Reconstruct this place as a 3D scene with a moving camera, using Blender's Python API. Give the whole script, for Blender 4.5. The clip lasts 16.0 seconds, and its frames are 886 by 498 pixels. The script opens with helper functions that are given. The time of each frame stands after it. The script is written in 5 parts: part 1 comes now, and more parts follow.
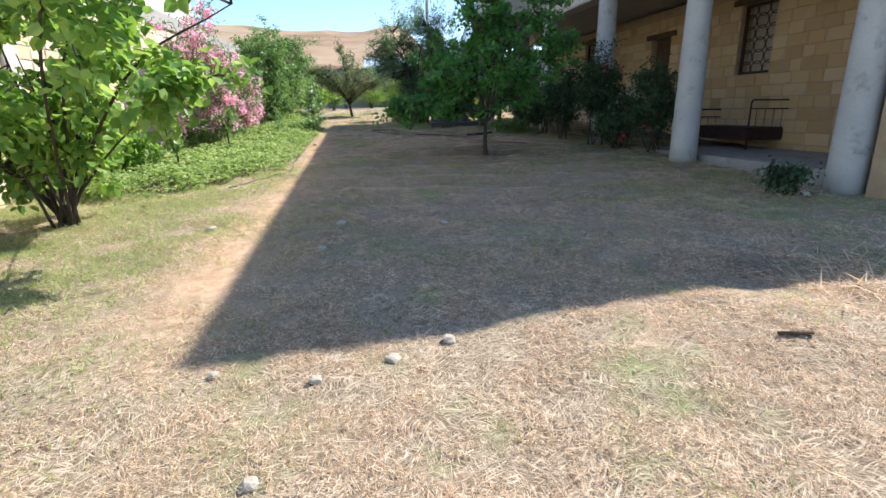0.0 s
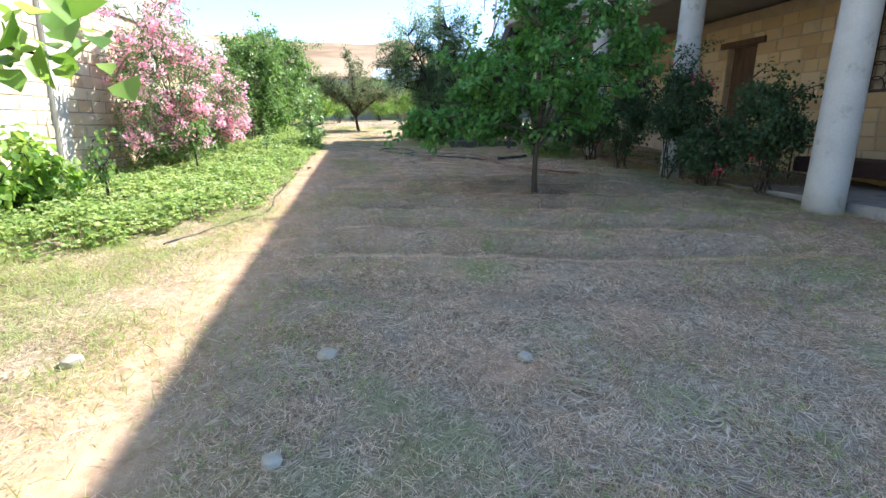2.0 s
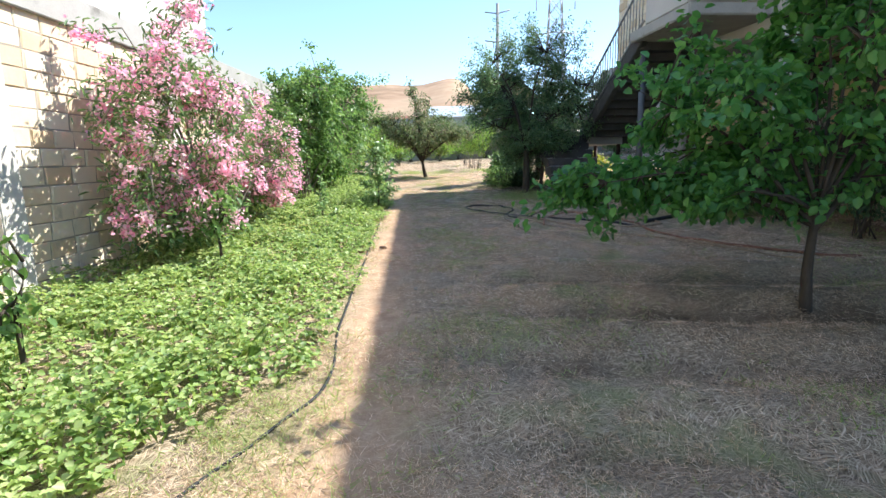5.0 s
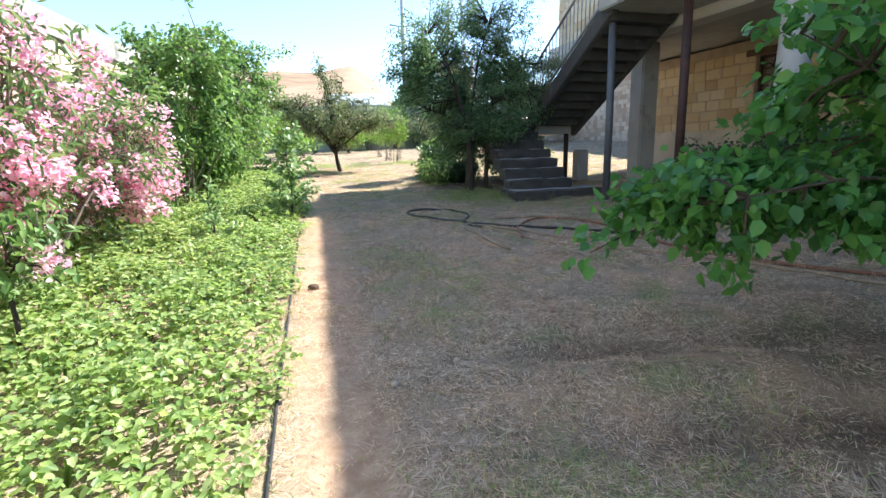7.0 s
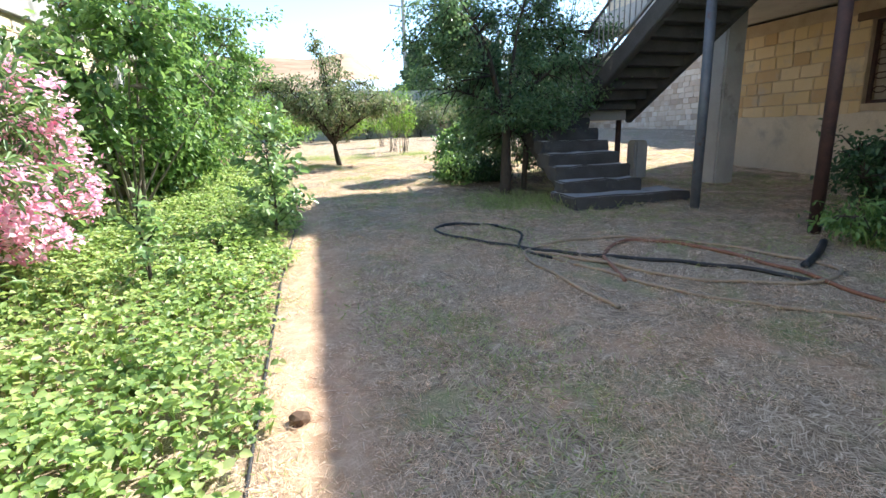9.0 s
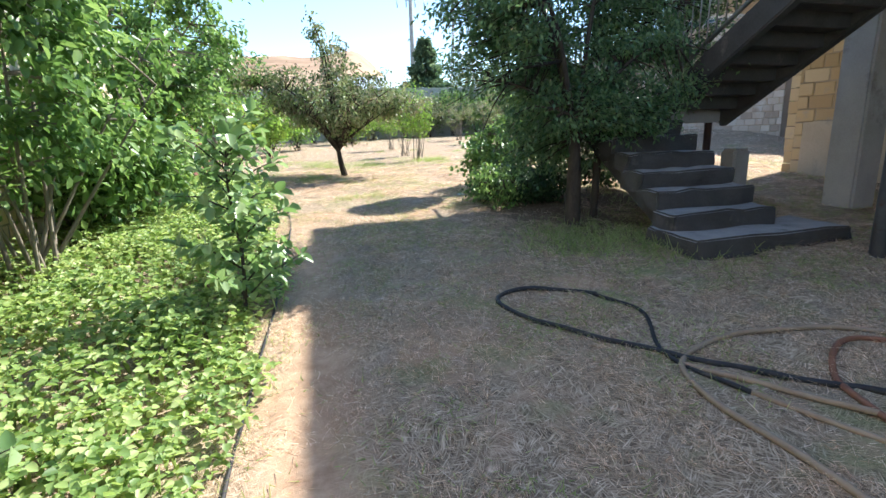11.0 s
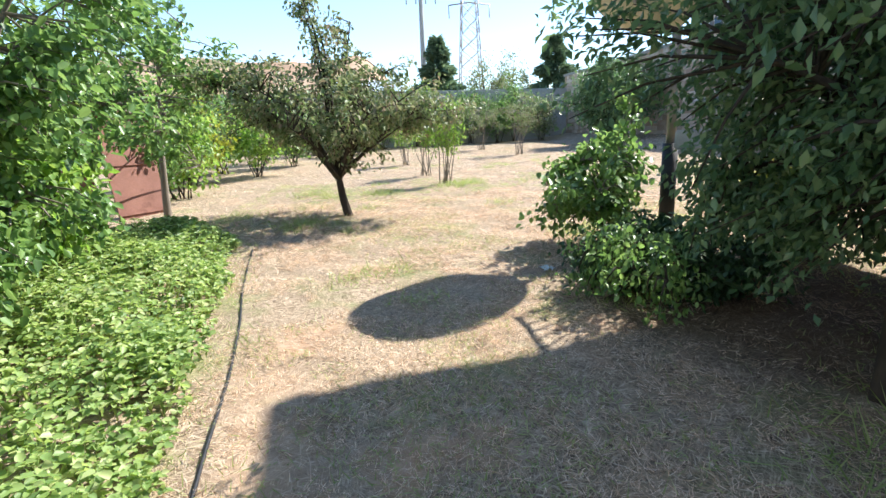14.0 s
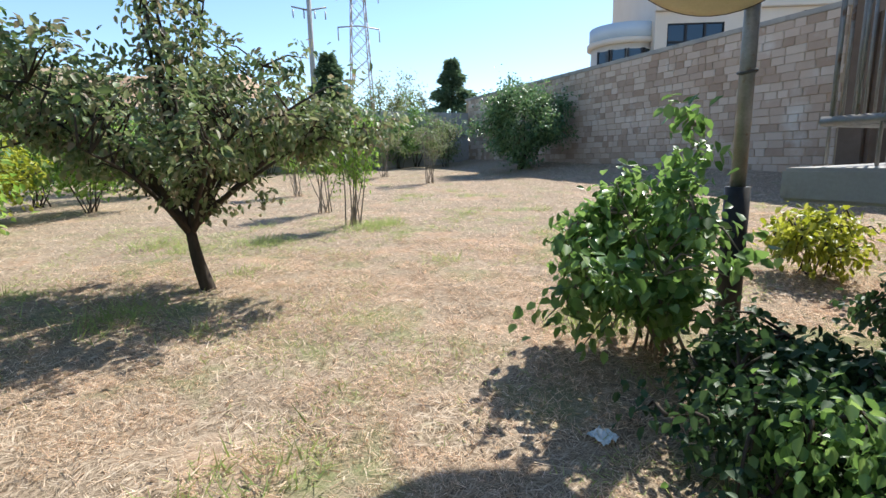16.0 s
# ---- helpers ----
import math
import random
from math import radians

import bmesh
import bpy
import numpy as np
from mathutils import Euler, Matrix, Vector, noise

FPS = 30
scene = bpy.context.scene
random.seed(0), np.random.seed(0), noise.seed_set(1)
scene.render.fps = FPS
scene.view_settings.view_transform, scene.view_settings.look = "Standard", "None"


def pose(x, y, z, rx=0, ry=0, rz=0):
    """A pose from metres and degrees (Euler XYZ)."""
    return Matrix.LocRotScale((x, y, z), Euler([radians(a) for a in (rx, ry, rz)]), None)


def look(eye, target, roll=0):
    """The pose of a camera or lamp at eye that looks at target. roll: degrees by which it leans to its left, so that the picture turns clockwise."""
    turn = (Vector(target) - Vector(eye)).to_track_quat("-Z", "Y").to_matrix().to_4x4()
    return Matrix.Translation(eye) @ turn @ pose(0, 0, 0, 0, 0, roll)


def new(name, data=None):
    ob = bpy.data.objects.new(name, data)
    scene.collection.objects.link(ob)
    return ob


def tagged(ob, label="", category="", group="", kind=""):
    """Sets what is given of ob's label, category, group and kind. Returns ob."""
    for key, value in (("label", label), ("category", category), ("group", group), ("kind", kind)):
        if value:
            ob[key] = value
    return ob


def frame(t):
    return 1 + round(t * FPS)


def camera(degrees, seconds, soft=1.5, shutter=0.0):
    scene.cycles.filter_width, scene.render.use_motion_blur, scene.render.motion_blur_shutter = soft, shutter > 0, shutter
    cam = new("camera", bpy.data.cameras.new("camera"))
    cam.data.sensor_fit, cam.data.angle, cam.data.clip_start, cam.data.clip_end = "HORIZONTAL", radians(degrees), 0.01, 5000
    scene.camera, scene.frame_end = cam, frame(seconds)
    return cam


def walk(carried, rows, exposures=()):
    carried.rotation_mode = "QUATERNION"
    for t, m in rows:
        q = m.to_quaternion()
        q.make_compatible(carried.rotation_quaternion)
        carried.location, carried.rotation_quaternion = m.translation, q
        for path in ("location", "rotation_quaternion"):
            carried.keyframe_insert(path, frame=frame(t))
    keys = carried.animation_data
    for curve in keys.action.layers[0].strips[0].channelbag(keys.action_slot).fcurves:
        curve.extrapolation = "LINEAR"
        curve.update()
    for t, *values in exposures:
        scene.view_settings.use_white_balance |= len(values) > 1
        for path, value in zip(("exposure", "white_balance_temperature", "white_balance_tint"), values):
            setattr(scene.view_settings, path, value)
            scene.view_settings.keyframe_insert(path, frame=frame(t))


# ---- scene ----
cam = camera(82.8, 16.0)
METRES, EYE, TILT, LEAN, TURN = 20.5, 1.5, 0.0, 0.0, 0.0
ROWS = [
    (0.0, 0.0, 0.0, 0.0, -0.17, -15.39, 0.62),
    (0.5, -0.0108, 0.0361, -0.0001, -0.14, -15.77, 0.16),
    (1.0, -0.0158, 0.068, 0.0003, -0.6, -15.28, -0.01),
    (1.5, -0.0171, 0.1051, 0.0023, -1.07, -14.23, -0.36),
    (2.0, -0.0225, 0.1393, 0.0044, 0.51, -13.96, -0.73),
    (2.5, -0.0254, 0.1702, 0.007, 4.32, -13.64, -0.78),
    (3.0, -0.0349, 0.2015, 0.0137, 8.02, -11.21, -0.3),
    (3.5, -0.0438, 0.2279, 0.0188, 8.19, -9.72, 0.16),
    (6.0, -0.1066, 0.3704, 0.0189, 2.21, -10.39, 1.7),
    (6.5, -0.114, 0.3982, 0.0202, -1.13, -10.57, 1.63),
    (7.0, -0.1199, 0.4215, 0.0207, -5.07, -11.35, 1.23),
    (7.5, -0.1227, 0.4494, 0.0225, -5.04, -12.04, 1.09),
    (8.0, -0.1279, 0.4756, 0.0226, -6.11, -12.89, 1.28),
    (8.5, -0.1287, 0.5042, 0.022, -7.27, -13.58, 1.15),
    (9.0, -0.1349, 0.5367, 0.0242, -5.3, -12.73, 1.4),
    (11.5, -0.1484, 0.6834, 0.0321, -4.88, -13.09, 1.46),
    (12.0, -0.1473, 0.7152, 0.0332, -4.45, -13.24, 0.61),
    (12.5, -0.1514, 0.7481, 0.0364, -0.89, -12.78, 0.34),
    (13.0, -0.1565, 0.7771, 0.0404, -1.08, -13.34, 1.26),
    (13.5, -0.159, 0.8092, 0.0434, -2.11, -13.68, 1.82),
    (14.0, -0.1642, 0.8403, 0.0447, -4.22, -12.5, 2.09),
    (14.5, -0.1646, 0.8726, 0.0457, -6.27, -11.53, 2.09),
    (15.0, -0.1658, 0.9061, 0.0462, -8.07, -11.09, 1.88),
    (15.5, -0.1664, 0.9406, 0.0478, -10.94, -10.52, 1.4),
    (16.0, -0.1669, 0.9735, 0.0489, -16.33, -10.21, 1.12),
]
walk(cam, [(t, pose(0, 0, EYE, TILT, LEAN, TURN) @ pose(METRES * x, METRES * y, METRES * z, 90 + pitch, roll, yaw)) for t, x, y, z, yaw, pitch, roll in ROWS], [(0.0, 0.82, 6250, 8), (1.0, 1.2, 6250, 7), (1.5, 1.42, 6200, 8), (2.0, 1.44, 6200, 8), (2.5, 1.3, 6200, 8), (3.5, 1.08, 6250, 8), (6.5, 1.3, 6250, 7), (7.5, 1.48, 6250, 7), (9.0, 1.55, 6250, 8), (11.5, 1.3, 6250, 8), (12.5, 1.4, 6300, 9), (14.5, 1.05, 6300, 9), (16.0, 0.7, 6250, 9)])

# ---- light ----
SUN_TO = Vector((0.828, 0.541, 1.0)).normalized()   # towards the sun
world = bpy.data.worlds.new("sky")
scene.world = world
world.use_nodes = True
wn = world.node_tree
sky = wn.nodes.new("ShaderNodeTexSky")
sky.sky_type = "NISHITA"
sky.sun_disc = False
sky.sun_elevation = math.asin(SUN_TO.z)
sky.sun_rotation = math.atan2(SUN_TO.x, SUN_TO.y)
sky.air_density, sky.dust_density, sky.ozone_density = 1.0, 0.08, 3.0
wn.links.new(sky.outputs[0], wn.nodes["Background"].inputs[0])
wn.nodes["Background"].inputs[1].default_value = 0.142
sun = new("sun", bpy.data.lights.new("sun", "SUN"))
sun.data.energy, sun.data.angle, sun.data.color = 5.0, radians(0.55), (1.0, 0.95, 0.87)
sun.matrix_world = look((0, 0, 40), Vector((0, 0, 40)) - SUN_TO)

rnd = random.Random(7)
rng = np.random.default_rng(11)


# ---- materials ----
def surface(name, stops, scale=6.0, rough=0.85, bump=0.3, fine=60.0, metal=0.0, vary="", stretch=(1, 1, 1), spot=None, coat=0.0, mixfine=0.35, dist=0.01):
    """stops: colours from low to high noise; vary: 'object' or 'island' shifts the value per piece; spot: (colour, scale, low, high) stains."""
    m = bpy.data.materials.new(name)
    m.use_nodes = True
    nt = m.node_tree
    N, L = nt.nodes, nt.links
    bsdf = N["Principled BSDF"]
    tc = N.new("ShaderNodeNewGeometry")
    mp = N.new("ShaderNodeMapping")
    mp.inputs["Scale"].default_value = stretch
    L.new(tc.outputs["Position"], mp.inputs["Vector"])

    def noise_node(s, detail=6.0):
        n = N.new("ShaderNodeTexNoise")
        n.inputs["Scale"].default_value = s
        n.inputs["Detail"].default_value = detail
        n.inputs["Roughness"].default_value = 0.6
        L.new(mp.outputs[0], n.inputs["Vector"])
        return n

    big, small = noise_node(scale), noise_node(fine)
    mix = N.new("ShaderNodeMix")
    mix.inputs[0].default_value = mixfine
    L.new(big.outputs[0], mix.inputs[2])
    L.new(small.outputs[0], mix.inputs[3])
    value = mix.outputs[0]
    if vary:
        src = N.new("ShaderNodeObjectInfo").outputs["Random"] if vary == "object" else tc.outputs["Random Per Island"]
        mx = N.new("ShaderNodeMix")
        mx.inputs[0].default_value = 0.6
        L.new(value, mx.inputs[2])
        L.new(src, mx.inputs[3])
        value = mx.outputs[0]
    ramp = N.new("ShaderNodeValToRGB")
    els = ramp.color_ramp.elements
    while len(els) < len(stops):
        els.new(0.5)
    lo, hi = (0.12, 0.88) if vary else (0.3, 0.7)
    for k, c in enumerate(stops):
        els[k].position = lo + (hi - lo) * k / max(1, len(stops) - 1)
        els[k].color = (*c, 1)
    L.new(value, ramp.inputs[0])
    colour = ramp.outputs[0]
    if spot:
        sc, ss, s0, s1 = spot
        sn = noise_node(ss, 8.0)
        mr = N.new("ShaderNodeMapRange")
        mr.inputs[1].default_value, mr.inputs[2].default_value = s0, s1
        L.new(sn.outputs[0], mr.inputs[0])
        cm = N.new("ShaderNodeMix")
        cm.data_type = "RGBA"
        L.new(mr.outputs[0], cm.inputs[0])
        L.new(colour, cm.inputs[6])
        cm.inputs[7].default_value = (*sc, 1)
        colour = cm.outputs[2]
    L.new(colour, bsdf.inputs["Base Color"])
    bsdf.inputs["Roughness"].default_value = rough
    bsdf.inputs["Metallic"].default_value = metal
    bsdf.inputs["Specular IOR Level"].default_value = 0.3
    if bump:
        b = N.new("ShaderNodeBump")
        b.inputs["Strength"].default_value = bump
        b.inputs["Distance"].default_value = dist
        L.new(mix.outputs[0], b.inputs["Height"])
        L.new(b.outputs[0], bsdf.inputs["Normal"])
    return m


def foliage(name, stops, rough=0.45, thin=0.35):
    """Leaves: a colour of its own for each leaf, and light that comes through."""
    m = bpy.data.materials.new(name)
    m.use_nodes = True
    N, L = m.node_tree.nodes, m.node_tree.links
    bsdf = N["Principled BSDF"]
    g = N.new("ShaderNodeNewGeometry")
    n = N.new("ShaderNodeTexNoise")
    n.inputs["Scale"].default_value = 1.7
    L.new(g.outputs["Position"], n.inputs["Vector"])
    mx = N.new("ShaderNodeMix")
    mx.inputs[0].default_value = 0.62
    L.new(n.outputs[0], mx.inputs[2])
    L.new(g.outputs["Random Per Island"], mx.inputs[3])
    ramp = N.new("ShaderNodeValToRGB")
    els = ramp.color_ramp.elements
    while len(els) < len(stops):
        els.new(0.5)
    for k, c in enumerate(stops):
        els[k].position = 0.14 + 0.7 * k / max(1, len(stops) - 1)
        els[k].color = (*c, 1)
    L.new(mx.outputs[0], ramp.inputs[0])
    L.new(ramp.outputs[0], bsdf.inputs["Base Color"])
    bsdf.inputs["Roughness"].default_value = rough
    bsdf.inputs["Specular IOR Level"].default_value = 0.4
    t = N.new("ShaderNodeBsdfTranslucent")
    hs = N.new("ShaderNodeHueSaturation")
    hs.inputs["Hue"].default_value, hs.inputs["Saturation"].default_value, hs.inputs["Value"].default_value = 0.485, 1.1, 1.5
    L.new(ramp.outputs[0], hs.inputs["Color"])
    L.new(hs.outputs[0], t.inputs["Color"])
    ms = N.new("ShaderNodeMixShader")
    ms.inputs[0].default_value = thin
    L.new(bsdf.outputs[0], ms.inputs[1])
    L.new(t.outputs[0], ms.inputs[2])
    L.new(ms.outputs[0], N["Material Output"].inputs["Surface"])
    return m


M_LIME = surface("cream_limestone", [(0.58, 0.42, 0.26), (0.74, 0.62, 0.46), (0.80, 0.71, 0.56)], 3, 0.9, 0.5, 45, vary="object", spot=((0.42, 0.36, 0.28), 5, 0.58, 0.75))
M_LIME_FAR = surface("weathered_limestone", [(0.33, 0.23, 0.165), (0.50, 0.385, 0.30), (0.63, 0.53, 0.44)], 3, 0.92, 0.5, 40, vary="object", spot=((0.72, 0.68, 0.62), 0.6, 0.58, 0.75))
M_LIME_FAR_J = surface("weathered_limestone_rest", [(0.33, 0.23, 0.165), (0.50, 0.385, 0.30), (0.63, 0.53, 0.44)], 3, 0.92, 0.5, 40, vary="island", spot=((0.72, 0.68, 0.62), 0.6, 0.58, 0.75))
M_LIME_HOUSE = surface("tan_limestone", [(0.40, 0.26, 0.13), (0.54, 0.38, 0.20), (0.60, 0.46, 0.29)], 2.5, 0.92, 0.6, 35, vary="object", spot=((0.40, 0.33, 0.25), 3, 0.55, 0.75))
M_LIME_HOUSE_J = surface("tan_limestone_rest", [(0.40, 0.26, 0.13), (0.54, 0.38, 0.20), (0.60, 0.46, 0.29)], 2.5, 0.92, 0.6, 35, vary="island", spot=((0.40, 0.33, 0.25), 3, 0.55, 0.75))
M_LIME_J = surface("cream_limestone_rest", [(0.58, 0.42, 0.26), (0.74, 0.62, 0.46), (0.80, 0.71, 0.56)], 3, 0.9, 0.5, 45, vary="island", spot=((0.42, 0.36, 0.28), 5, 0.58, 0.75))
M_MORTAR = surface("grey_mortar", [(0.26, 0.23, 0.19), (0.40, 0.36, 0.30)], 5, 0.95, 0.6, 60)
M_MORTAR_TAN = surface("tan_mortar", [(0.32, 0.23, 0.15), (0.47, 0.36, 0.24)], 4, 0.95, 0.7, 50)
M_CONC = surface("grey_concrete", [(0.30, 0.29, 0.27), (0.44, 0.42, 0.39)], 2.2, 0.9, 0.4, 50, spot=((0.20, 0.19, 0.17), 3, 0.6, 0.75))
# Worn stair concrete; shade on risers and undersides, skylight on treads put into colour.
M_STEP = surface("shaded_worn_concrete", [(0.045, 0.042, 0.04), (0.095, 0.09, 0.085)], 3, 0.92, 0.6, 45, spot=((0.18, 0.16, 0.13), 4, 0.62, 0.8))
M_TREAD = surface("worn_lit_tread_and_floor", [(0.22, 0.215, 0.21), (0.36, 0.35, 0.34)], 4, 0.92, 0.5, 50, spot=((0.12, 0.115, 0.11), 5, 0.55, 0.7))
M_RENDER = surface("pale_grey_render", [(0.48, 0.45, 0.41), (0.60, 0.57, 0.53)], 1.2, 0.93, 0.25, 70, spot=((0.40, 0.37, 0.33), 1.6, 0.58, 0.75))
M_WHITE = surface("whitewashed_column", [(0.38, 0.385, 0.38), (0.52, 0.525, 0.52)], 2.5, 0.85, 0.5, 40, spot=((0.26, 0.25, 0.235), 4, 0.58, 0.72))
M_PLASTER = surface("worn_tan_plaster", [(0.42, 0.33, 0.23), (0.58, 0.48, 0.36)], 1.3, 0.93, 0.4, 40, spot=((0.34, 0.29, 0.23), 2.2, 0.55, 0.72))
M_RUST = surface("dark_rusty_steel", [(0.035, 0.025, 0.025), (0.10, 0.05, 0.04)], 8, 0.6, 0.3, 60, metal=0.3)
M_BLUE = surface("blue_grey_painted_steel", [(0.08, 0.09, 0.11), (0.15, 0.16, 0.18)], 6, 0.5, 0.2, 60, metal=0.2, spot=((0.12, 0.06, 0.04), 7, 0.6, 0.7))
M_GALV = surface("weathered_galvanised_steel", [(0.20, 0.19, 0.18), (0.36, 0.35, 0.33)], 7, 0.5, 0.2, 60, metal=0.5, spot=((0.18, 0.10, 0.06), 9, 0.6, 0.7))
M_BLACK = surface("black_rubber", [(0.014, 0.015, 0.017), (0.035, 0.036, 0.04)], 12, 0.55, 0.2, 80, spot=((0.12, 0.10, 0.08), 6, 0.6, 0.8))
M_HOSE = surface("dusty_tan_hose", [(0.22, 0.16, 0.11), (0.36, 0.28, 0.20)], 8, 0.6, 0.2, 80)
M_HOSE_RED = surface("brown_red_hose", [(0.16, 0.07, 0.045), (0.27, 0.13, 0.08)], 8, 0.55, 0.2, 80)
M_SHEET = surface("red_brown_rusty_sheet", [(0.17, 0.075, 0.055), (0.34, 0.17, 0.13)], 2, 0.75, 0.3, 40, spot=((0.12, 0.05, 0.035), 3, 0.58, 0.75))
M_GATE = surface("brown_corrugated_metal", [(0.11, 0.075, 0.05), (0.20, 0.14, 0.10)], 2, 0.7, 0.2, 40)
M_WOOD = surface("dark_weathered_wood", [(0.06, 0.035, 0.022), (0.14, 0.085, 0.05)], 10, 0.8, 0.5, 70, stretch=(1, 1, 0.2))
M_BARK = surface("grey_brown_bark", [(0.032, 0.025, 0.019), (0.09, 0.07, 0.053)], 14, 0.9, 0.8, 60, stretch=(1, 1, 0.3))
M_BARK_PALE = surface("pale_bark", [(0.16, 0.13, 0.10), (0.30, 0.26, 0.21)], 14, 0.9, 0.7, 60, stretch=(1, 1, 0.3))
M_DISH = surface("yellowed_dish_paint", [(0.46, 0.40, 0.26), (0.58, 0.52, 0.36)], 2.5, 0.6, 0.1, 40, spot=((0.30, 0.18, 0.09), 5, 0.6, 0.72))
M_VILLA = surface("beige_plaster", [(0.60, 0.53, 0.45), (0.70, 0.63, 0.55)], 0.4, 0.9, 0.1, 20)
M_STONE = surface("pale_stone", [(0.32, 0.27, 0.21), (0.52, 0.46, 0.38)], 9, 0.9, 0.6, 50)
M_DARKIN = surface("dark_interior", [(0.03, 0.025, 0.02), (0.06, 0.05, 0.04)], 3, 0.95, 0.2)
M_DRY = foliage("dry_grass_blades", [(0.26, 0.17, 0.10), (0.53, 0.39, 0.26), (0.73, 0.58, 0.42), (0.88, 0.77, 0.62)], 0.7, 0.45)
M_GREENGRASS = foliage("green_grass_blades", [(0.18, 0.25, 0.08), (0.29, 0.36, 0.13), (0.46, 0.47, 0.24)], 0.6, 0.5)
M_BED = foliage("bright_ground_cover_leaves", [(0.10, 0.175, 0.055), (0.22, 0.33, 0.10), (0.34, 0.45, 0.15), (0.47, 0.53, 0.25)], 0.45, 0.42)
M_APRICOT = foliage("apricot_leaves", [(0.053, 0.15, 0.045), (0.09, 0.24, 0.06), (0.15, 0.33, 0.075)], 0.4, 0.4)
M_PEAR = foliage("dark_pear_leaves", [(0.065, 0.13, 0.06), (0.12, 0.21, 0.09), (0.22, 0.31, 0.14)], 0.34, 0.35)
M_MID = foliage("garden_tree_leaves", [(0.075, 0.15, 0.045), (0.14, 0.25, 0.075), (0.27, 0.40, 0.14)], 0.36, 0.4)
M_LIGHT = foliage("light_green_leaves", [(0.10, 0.20, 0.045), (0.19, 0.33, 0.07), (0.33, 0.44, 0.13)], 0.42, 0.5)
M_SAPLING = foliage("glossy_quince_leaves", [(0.11, 0.2, 0.07), (0.2, 0.32, 0.12), (0.35, 0.45, 0.24)], 0.3, 0.4)
M_YELLOW = foliage("yellow_green_leaves", [(0.16, 0.20, 0.03), (0.28, 0.32, 0.05), (0.40, 0.42, 0.10)], 0.45, 0.45)
M_PLUM = foliage("dusty_plum_leaves", [(0.08, 0.13, 0.045), (0.15, 0.21, 0.085), (0.27, 0.31, 0.16), (0.27, 0.21, 0.14)], 0.5, 0.3)
M_ROSE = foliage("dark_rose_leaves", [(0.028, 0.06, 0.026), (0.048, 0.097, 0.038), (0.082, 0.142, 0.056)], 0.58, 0.25)
M_OLEAF = foliage("oleander_leaves", [(0.09, 0.165, 0.068), (0.15, 0.255, 0.09), (0.255, 0.36, 0.135)], 0.45, 0.3)
M_PINK = foliage("pink_petals", [(0.74, 0.28, 0.44), (0.88, 0.54, 0.64), (0.95, 0.75, 0.80)], 0.6, 0.4)
M_ROSEPINK = foliage("rose_petals", [(0.50, 0.06, 0.10), (0.65, 0.14, 0.18)], 0.6, 0.3)
M_CONIFER = foliage("conifer_needles", [(0.08, 0.14, 0.085), (0.14, 0.215, 0.12), (0.21, 0.29, 0.16)], 0.6, 0.25)
M_WIRE = surface("dark_wire", [(0.05, 0.05, 0.05), (0.09, 0.09, 0.09)], 5, 0.6, 0.0)
M_PLASTIC = surface("crumpled_clear_plastic", [(0.45, 0.52, 0.55), (0.70, 0.76, 0.78)], 30, 0.25, 0.5, 90)
M_ROOFTILE = surface("red_roof", [(0.30, 0.12, 0.08), (0.42, 0.20, 0.13)], 1, 0.8, 0.2)
M_BLUEROOF = surface("pale_blue_roof", [(0.42, 0.50, 0.58), (0.55, 0.62, 0.68)], 0.3, 0.6, 0.1)

glass = bpy.data.materials.new("window_glass")
glass.use_nodes = True
gb = glass.node_tree.nodes["Principled BSDF"]
gb.inputs["Base Color"].default_value = (0.05, 0.07, 0.09, 1)
gb.inputs["Roughness"].default_value = 0.05
gb.inputs["Metallic"].default_value = 0.6
M_GLASS = glass


